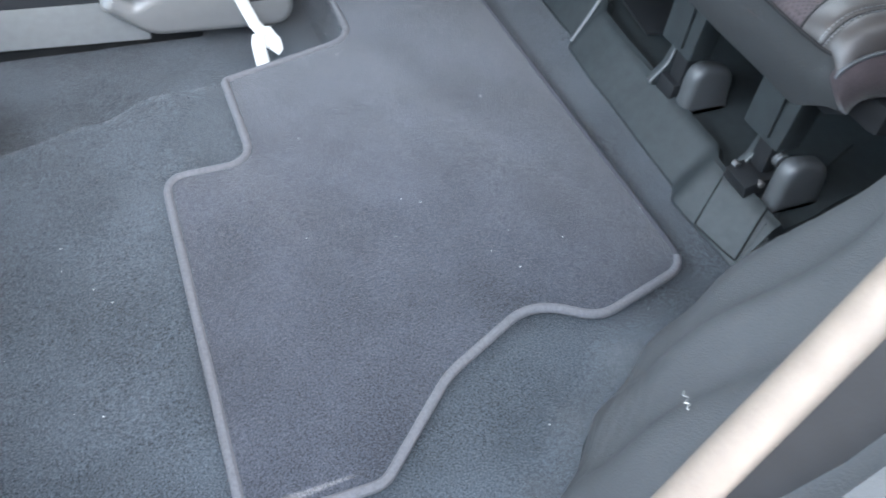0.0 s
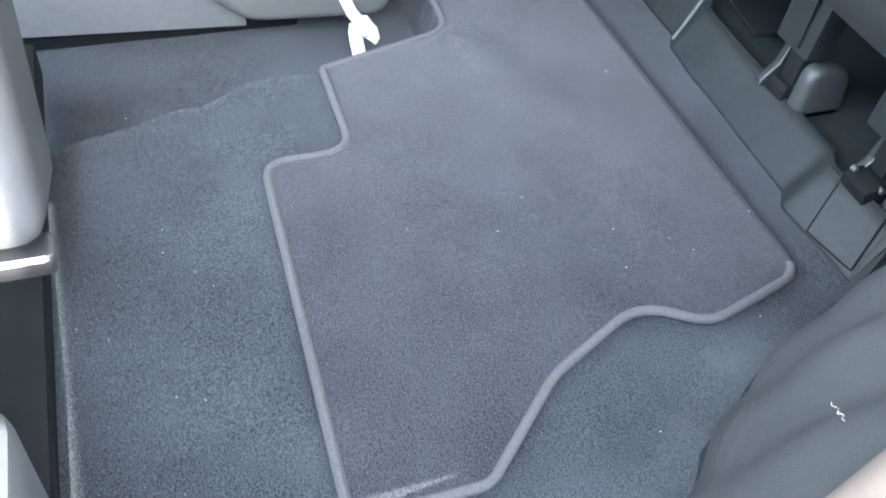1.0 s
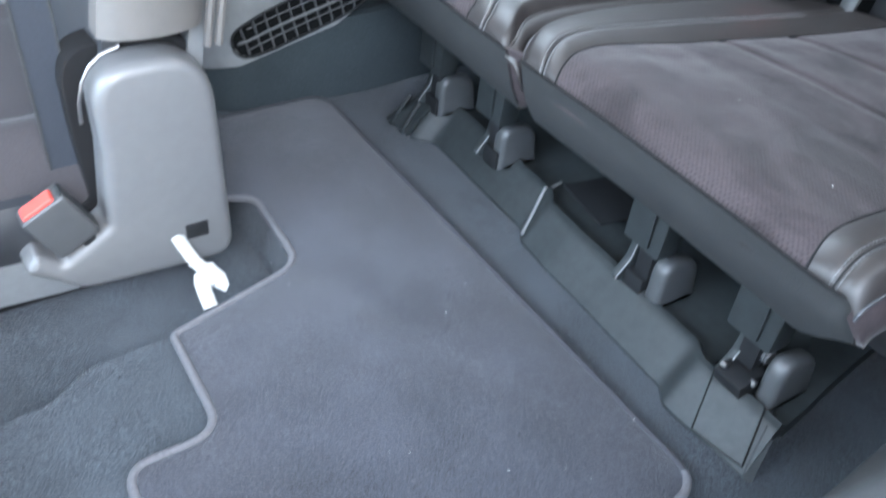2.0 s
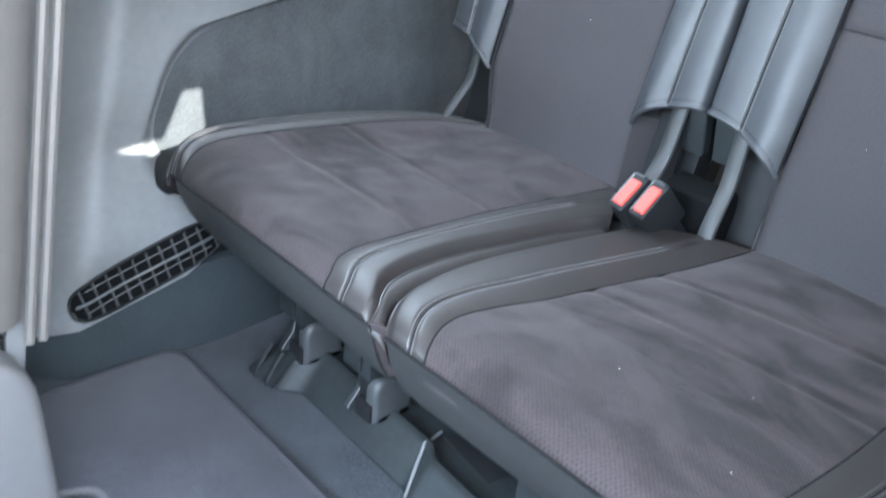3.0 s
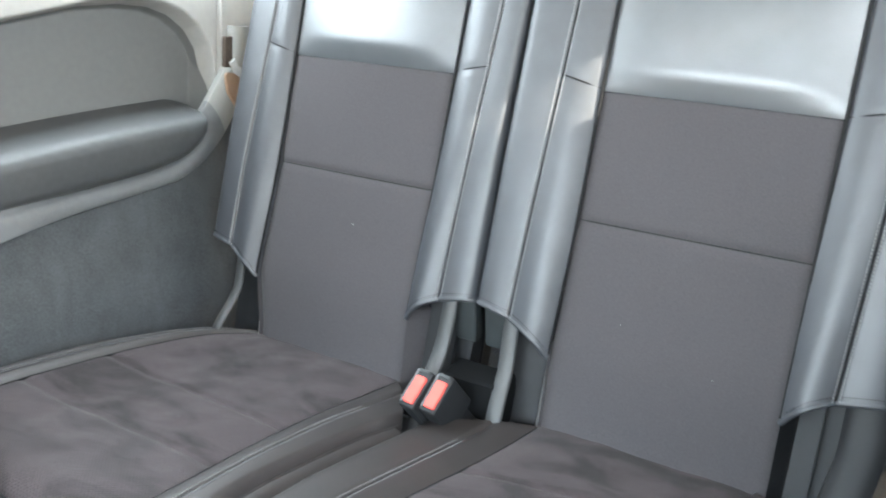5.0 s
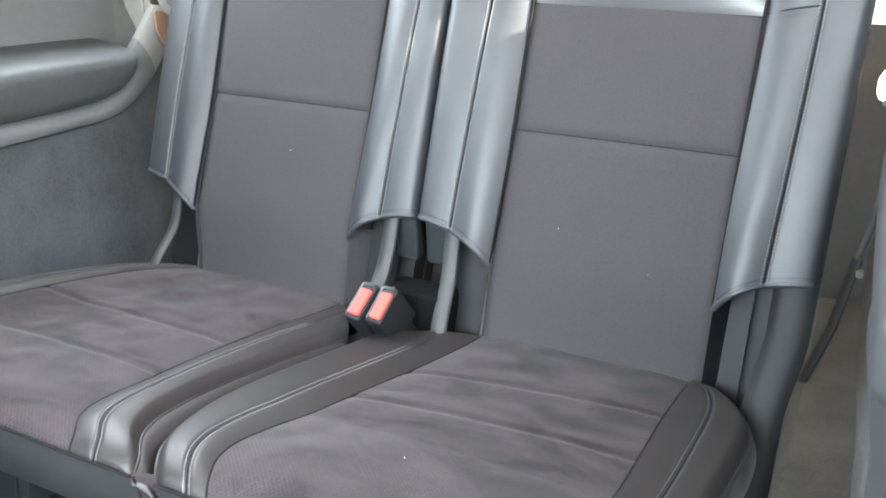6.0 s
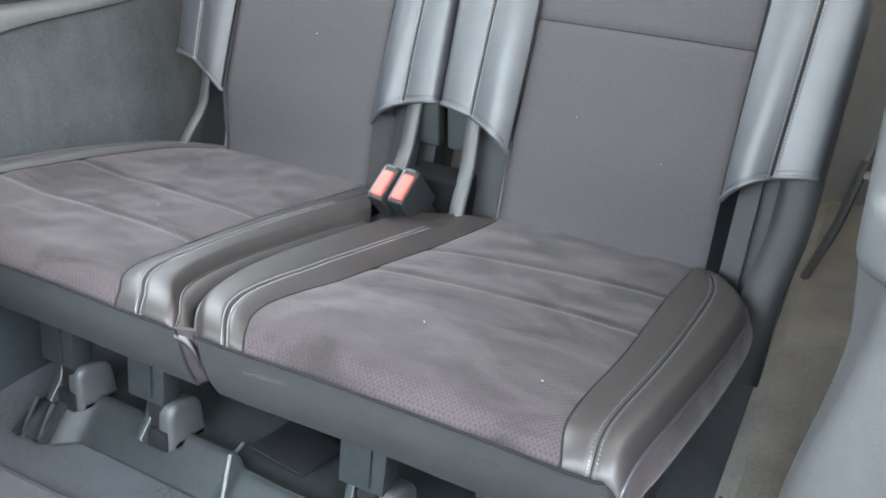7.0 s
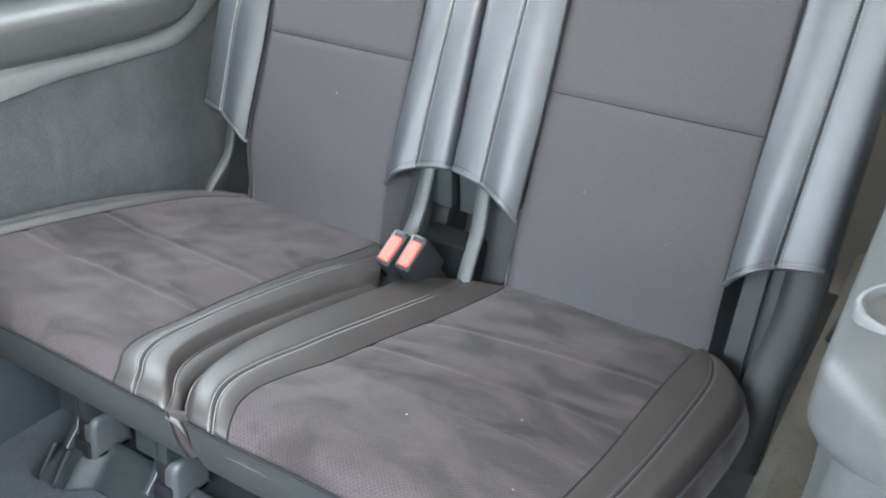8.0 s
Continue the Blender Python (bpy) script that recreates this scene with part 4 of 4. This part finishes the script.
side_panel(1, "wall_right", "grey plastic car side panel with armrest, cup holder and vent")
side_panel(-1, "wall_left", "grey plastic car side panel with armrest and cup holder beside the door opening")


# ---- shell of the car ----
def setting(name, geo, mat, label, category):
    return tagged(part(name, geo, mat), label, category, kind="structure")


for side_way, side_name, front in ((1, "body_right", 1.22), (-1, "body_left", 0.90)):
    setting(side_name, slab(lambda y, z: (side_way * (0.765 + 0.02 * math.sin(3 * z)), y, z), spread(-0.95, front, 12), spread(-0.03, 0.97, 8), (side_way * 0.02, 0, 0)), VINYL, "dark inner side of the car body", "body side")
setting("ceiling", slab(lambda x, y: (x, y, 1.235 - 0.05 * x * x), spread(-0.72, 0.72, 13), spread(-0.95, 2.5, 20), (0, 0, 0.05)), HEADLINER, "pale fabric car headliner", "ceiling")
setting("wall_rear", slab(lambda x, z: (x, -0.92 + 0.15 * max(0, z - 0.5), z), spread(-0.74, 0.74, 13), spread(-0.02, 0.80, 10), (0, -0.04, 0)), TRIM, "dark plastic tailgate trim", "tailgate")
rear_pane = setting("window_rear", slab(lambda x, z: (x, -0.87 + 0.5 * (z - 0.80), z), spread(-0.74, 0.74, 4), spread(0.80, 1.19, 4), (0, -0.005, 0)), GLASS, "tinted rear window", "window")
rear_pane.visible_shadow = False
setting("ground", ([(-3000, -3000, -0.5), (3000, -3000, -0.5), (3000, 3000, -0.5), (-3000, 3000, -0.5)], [(0, 1, 2, 3)]), ASPHALT, "tan paved ground outside the car", "ground")
setting("wall_front_right", slab(lambda y, z: (0.74, y, z), spread(1.22, 2.5, 6), spread(-0.03, 0.92, 6), (0.05, 0, 0)), TRIM, "grey plastic front side of the cabin", "wall")
# Unseen pane and pillar, added to dim the sky's reflection in the leather.
front_pane = setting("window_front_right", slab(lambda y, z: (0.72 - 0.10 * (z - 0.92), y, z), spread(1.40, 2.5, 4), spread(0.92, 1.215, 4), (0.005, 0, 0)), GLASS, "unseen tinted right door window, added to dim the sky", "window")
front_pane.visible_shadow = False
setting("pillar_right", slab(lambda y, z: (0.70 - 0.10 * (z - 0.92), y, z), spread(1.18, 1.40, 6), spread(0.90, 1.215, 6), (0.05, 0, 0)), TRIM, "unseen grey door pillar trim, added to block the sky", "pillar")
setting("door_sill", block((0.10, 1.3, 0.09), (-0.79, 1.85, 0.005), 0.02), TRIM_DARK, "dark plastic door sill", "sill")
# Unseen slabs added to keep the sun out, slotted for the mat's strip.
blocker = tagged(new("sun_blocker"), "unseen slabs added outside the car to block the sun", "wall", kind="structure")
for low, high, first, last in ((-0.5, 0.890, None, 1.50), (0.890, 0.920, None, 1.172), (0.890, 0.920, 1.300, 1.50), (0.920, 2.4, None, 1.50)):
    part("block", slab(lambda t, z: (-2.0, mixed(1.302 - 0.27 * z if first is None else first, last, t), z), spread(0, 1, 6), spread(low, high, 5), (-0.005, 0, 0)), ASPHALT, blocker)
# Unseen lip and tube added as a slot that trims the mat's sunlit strip.
setting("sun_slot_lip", slab(lambda y, w: (-0.762, y, mixed(0.045, lerp(((1.14, 0.1575), (1.223, 0.1535), (1.317, 0.147), (1.328, 0.140), (1.36, 0.138), (1.365, 0.156), (1.41, 0.156)), y), w)), spread(1.14, 1.41, 55), spread(0, 1, 4), (-0.004, 0, 0)), BLACK, "unseen black lip added to cut the lower edge of the sun strip", "sill")
setting("sun_slot_tube", tube([(-0.762, 1.12, 0.04)] + [(-0.762, y, 0.1667) for y in spread(1.14, 1.41, 20)] + [(-0.762, 1.43, 0.04)], 0.012, 14), RUBBER, "unseen tube added to cut the upper edge of the sun strip", "seal")
setting("door_seal", tube([(-0.735, 1.108 - 0.35 * (z - 0.26), z) for z in spread(0.0, 0.62, 24)] + [(-0.735, 0.955, 0.74), (-0.735, 0.935, 0.92)], 0.0215, 16), RUBBER, "pale rubber seal along the rear door opening", "seal")
setting("door_jamb", slab(lambda t, w: (-0.75 - 0.10 * w, mixed(1.20, 0.94, t) - 0.05 * w, mixed(0.0, 0.92, t)), spread(0, 1, 12), spread(0, 1, 5), (0, -0.04, 0)), BLACK, "dark grey door jamb", "jamb")


# ---- second-row seat beyond the footwell ----
chair = thing("middle_seat", "grey and black second-row seat with plastic hinge cover", "car seat", (0, 0, 0))
COVER = [(1.248, 0.190, 0.03), (1.250, 0.297, 0.075), (1.110, 0.297, 0.07), (1.104, 0.150, 0.05), (1.098, -0.012, 0.035), (1.30, -0.002, 0.06), (1.365, 0.050, 0.015), (1.345, 0.070, 0.008), (1.318, 0.050, 0.008), (1.258, 0.088, 0.010)]
cover = part("hinge_cover", prism(rounded(COVER), lambda a, b: (0.262, a, b), (-0.062, 0, 0), 0.014, 4), GREY_COVER, chair, "smooth light grey plastic hinge cover")
# Near-black sheet in place of the shade around the cover.
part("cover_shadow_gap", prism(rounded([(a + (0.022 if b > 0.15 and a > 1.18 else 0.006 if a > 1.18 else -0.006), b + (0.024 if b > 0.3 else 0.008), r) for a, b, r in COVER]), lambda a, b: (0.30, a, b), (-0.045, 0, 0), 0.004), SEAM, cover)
part("strap_hole", block((0.004, 0.030, 0.022), (0.1995, 1.150, 0.050), 0.001), BLACK, cover)
part("cushion", slab(lambda x, y: (x, y, 0.165 - 0.05 * step(0.33, 0.262, x) ** 2 + 0.02 * lobe(x, 0.262, 0.36, 1) + 0.005 * lobe(x, 0.38, 0.66, 1) + 0.02 * step(1.3, 1.7, y)), spread(0.262, 0.72, 40), spread(1.22, 1.76, 30), (0, 0, -0.09)), SUEDE, chair, "dark suede seat cushion")
part("cushion_side", slab(lambda y, z: (0.258 - 0.02 * math.sin(max(0, z - 0.02) * 24), y, z), spread(1.33, 1.76, 14), spread(0.03, 0.12, 8), (0.03, 0, 0)), LEATHER, chair, "black leather cushion side")
part("seat_valance", slab(lambda y, z: (0.250 + 0.02 * (0.03 - z), y, z + 0.05 * (y - 1.3)), spread(1.30, 1.76, 10), spread(-0.035, 0.028, 5), (0.02, 0, 0)), TRIM, chair, "grey plastic seat valance")


def second_back(x, w):
    z = mixed(0.20, 0.98, w)
    return x, 1.235 - 0.16 * (z - 0.2) + 0.012 * lobe(x, 0.24, 0.70, 1), z


part("backrest", slab(second_back, spread(0.245, 0.715, 24), spread(0, 1, 24), (0, -0.02, 0)), LEATHER, chair, "black leather backrest face")
part("back_side", slab(lambda t, w: (0.235 - 0.022 * math.sin(math.pi * t) ** 0.5, mixed(1.245, 1.125, t) - 0.16 * (mixed(0.31, 0.98, w) - 0.2), mixed(0.320, 0.98, w)), spread(0, 1, 14), spread(0, 1, 20), (0.03, 0, 0)), PALE_LEATHER, chair, "pale grey leather side of the backrest")
for y0 in (1.118, 1.104):
    part("piping", tube([(0.232, y0 - 0.16 * (z - 0.2), z) for z in spread(0.29, 0.98, 12)], 0.0055, 8), PALE_LEATHER, chair, "pale leather piping")
part("trim_arc", tube([(0.224, 1.262, 0.225), (0.224, 1.260, 0.252), (0.224, 1.253, 0.276), (0.224, 1.243, 0.293), (0.224, 1.228, 0.306), (0.224, 1.207, 0.312)], 0.0022, 8), STEEL, chair, "thin bright trim ring")
belt = thing("seat_belt", "dark grey seat belt webbing in front of the second-row backrest", "seat belt")
part("webbing", slab(lambda y, z: (0.275 + 0.02 * (z - 0.1), y + 0.02 * (z - 0.2), z), spread(1.258, 1.300, 4), spread(0.075, 0.66, 12), (0.0018, 0, 0)), WEBBING, belt)
for y0 in (1.2585, 1.2995):
    part("selvedge", tube([(0.2755 + 0.02 * (z - 0.1), y0 + 0.02 * (z - 0.2), z) for z in spread(0.075, 0.66, 12)], 0.0016, 6), VINYL, belt)
part("back_panel", slab(lambda x, w: (x, 1.115 - 0.16 * (mixed(0.2, 0.98, w) - 0.2), mixed(0.2, 0.98, w)), spread(0.25, 0.715, 8), spread(0, 1, 10), (0, 0.02, 0)), TRIM, chair, "grey plastic seat back panel")
part("seat_pan", block((0.44, 0.50, 0.09), (0.49, 1.48, 0.02), 0.02), BLACK, chair)
for x in (0.30, 0.66):
    part("leg", block((0.06, 0.40, 0.06), (x, 1.42, -0.03), 0.01), BLACK, chair)
buckle(pose(0.217, 1.327, 0.136, -28, 0, 0), "black second-row seat belt buckle with orange button", "second-row buckles", 0.034, TRIM_DARK)
strap = thing("pull_strap", "short white fabric pull strap hanging from the hinge cover", "strap")
part("strap_band", tube([(0.202, 1.178, 0.048), (0.194, 1.172, 0.033), (0.178, 1.164, 0.016), (0.164, 1.156, 0.009), (0.153, 1.150, 0.007)], 0.0085, 10, flat=0.3, up=(-0.8, 0, 0.6)), WHITE, strap)
part("strap_knot", tube([(0.166, 1.160, 0.012), (0.158, 1.163, 0.004), (0.149, 1.152, 0.000), (0.152, 1.144, 0.008), (0.161, 1.150, 0.014)], 0.0075, 10, True, flat=0.6, up=(-0.5, 0.2, 0.8)), WHITE, strap)
part("strap_loop", tube([(0.156, 1.150, 0.008), (0.146, 1.143, 0.006), (0.137, 1.143, 0.000), (0.134, 1.148, -0.004)], 0.0085, 10, flat=0.35, up=(-0.5, 0.2, 0.8)), WHITE, strap)
part("strap_tail", tube([(0.158, 1.163, 0.010), (0.148, 1.167, 0.004), (0.136, 1.167, -0.007), (0.122, 1.166, -0.019)], 0.0095, 10, flat=0.3, up=(-0.6, 0.2, 0.8)), WHITE, strap)

# ---- folded second-row seat beside the door ----
folded = thing("folded_seat", "folded second-row seat with pale plastic hinge cover beside the carpet", "car seat")
part("floor_rail", block((0.80, 0.05, 0.05), (-0.25, 1.595, 0.012), 0.008), BLACK, folded, "black plastic floor rail")
part("side_cover", block((0.16, 0.10, 0.20), (-0.25, 1.585, 0.25), 0.03, (0, 20, 0), segments=4), GREY_COVER, folded, "pale grey plastic hinge cover")
part("lower_cover", block((0.14, 0.09, 0.14), (-0.58, 1.60, 0.16), 0.025, segments=3), TRIM, folded, "grey plastic lower cover")
part("release_lever", block((0.035, 0.07, 0.022), (-0.335, 1.57, 0.16), 0.009, segments=3), STEEL, folded, "bright release lever")
part("seat_body", block((0.46, 0.26, 0.26), (-0.36, 1.80, 0.26), 0.05, segments=3), LEATHER, folded, "black leather folded seat body")

# ---- cargo side behind the seats ----
GLOW = bpy.data.materials.new("lamp_glow")
GLOW.use_nodes = True
GLOW.node_tree.nodes["Principled BSDF"].inputs["Emission Color"].default_value = (1.0, 0.72, 0.42, 1)
GLOW.node_tree.nodes["Principled BSDF"].inputs["Emission Strength"].default_value = 55.0
lamp = thing("cargo_lamp", "small round lit cargo lamp in the rear side trim", "lamp")
part("bezel", lathe([(0.032, -0.012), (0.035, 0.0), (0.033, 0.004), (0.025, 0.004)], (-0.600, -0.30, 0.70), "x", 24), TRIM_PALE, lamp, "pale lamp bezel")
part("lens", lathe([(0.025, 0.0), (0.023, 0.007), (0.013, 0.012), (0.003, 0.013)], (-0.597, -0.30, 0.70), "x", 24), GLOW, lamp, "glowing warm lens")
brace = thing("support_strut", "dark metal seat support strut behind the seat", "strut")
part("tube_body", tube([(-0.552, -0.28, 0.150), (-0.584, -0.29, 0.26), (-0.605, -0.30, 0.394)], 0.014, 12, flat=0.6), TRIM_DARK, brace, "dark grooved strut body")
part("rod", tube([(-0.605, -0.30, 0.390), (-0.618, -0.30, 0.46), (-0.622, -0.31, 0.53)], 0.006, 10), TRIM, brace, "grey metal rod")
part("catch", block((0.012, 0.030, 0.010), (-0.612, -0.28, 0.372), 0.002), WHITE, brace, "small white plastic catch")
guide = thing("belt_guide", "dark seat belt slot with white belt clip on the rear trim", "belt guide")
part("slot", block((0.010, 0.020, 0.056), (0.613, 0.137, 0.785), 0.004, (0, 0, 0)), CARGO_BROWN, guide, "dark belt slot")
part("clip", tube([(0.606, 0.132, 0.770), (0.604, 0.124, 0.754), (0.602, 0.108, 0.744), (0.602, 0.094, 0.736)], 0.0085, 10, flat=0.5, up=(1, 0, 0)), WHITE, guide, "white plastic belt clip")
part("tan_cover", prism(rounded([(0.108, 0.744, 0.008), (0.146, 0.750, 0.010), (0.138, 0.712, 0.010), (0.112, 0.678, 0.010), (0.102, 0.690, 0.006)]), lambda a, b: (0.616, a, b), (-0.006, 0, 0), 0.002), TAN, guide, "tan plastic cover below the slot")

# ---- lint and wear ----
rng = random.Random(8)
verts, faces = [], []
for i in range(60):
    x, y = rng.uniform(-0.55, 0.50), rng.uniform(0.80, 1.55)
    base = max(floor_height(x, y), 0.0) + (0.0115 if -0.40 < x < 0.3 and y < 1.22 else 0.002)
    if floor_height(x, y) < -0.004 and base < 0.01:
        base = floor_height(x, y) + 0.002
    w = rng.uniform(0, 3.1)
    long = rng.choice((0.0005, 0.0006, 0.0009, 0.0018))
    v, f = tube([(x, y, base), (x + long * math.cos(w), y + long * math.sin(w), base + 0.0006)], rng.uniform(0.0003, 0.0005), 5)
    faces += [tuple(k + len(verts) for k in g) for g in f]
    verts += v
lint = part("lint", (verts, faces), TRIM_LIGHT)
tagged(lint, "scattered white lint specks on the carpet", "lint", kind="stuff")
seat_lint = [top_point(-1, -0.22, 0.70), top_point(-1, -0.32, 0.62), top_point(1, 0.25, 0.60), top_point(-1, -0.37, 0.74),
             back_point(-1, -0.22, 0.50, 0.021), back_point(1, 0.23, 0.55, 0.021), back_point(-1, -0.35, 0.46, 0.020)]
verts, faces = [], []
for p in seat_lint:
    v, f = tube([Vector(p) + Vector((0, 0, 0.001)), Vector(p) + Vector((rng.uniform(-0.002, 0.002), 0.0008, 0.0016))], 0.0004, 5)
    faces += [tuple(k + len(verts) for k in g) for g in f]
    verts += v
tagged(part("lint", (verts, faces), WHITE), "few white lint specks on the rear seats", "lint", kind="stuff")
near_side = bpy.data.objects["wall_left"]
for y0, z0, y1, z1 in ((1.048, 0.211, 1.060, 0.226), (1.063, 0.229, 1.072, 0.240)):
    part("scratch", tube([(-panel_x(mixed(y0, y1, t), mixed(z0, z1, t)) - 0.0074, mixed(y0, y1, t) + 0.002 * math.sin(9 * t), mixed(z0, z1, t)) for t in spread(0, 1, 6)], 0.00045, 5), TRIM_PALE, near_side, "pale scratch")
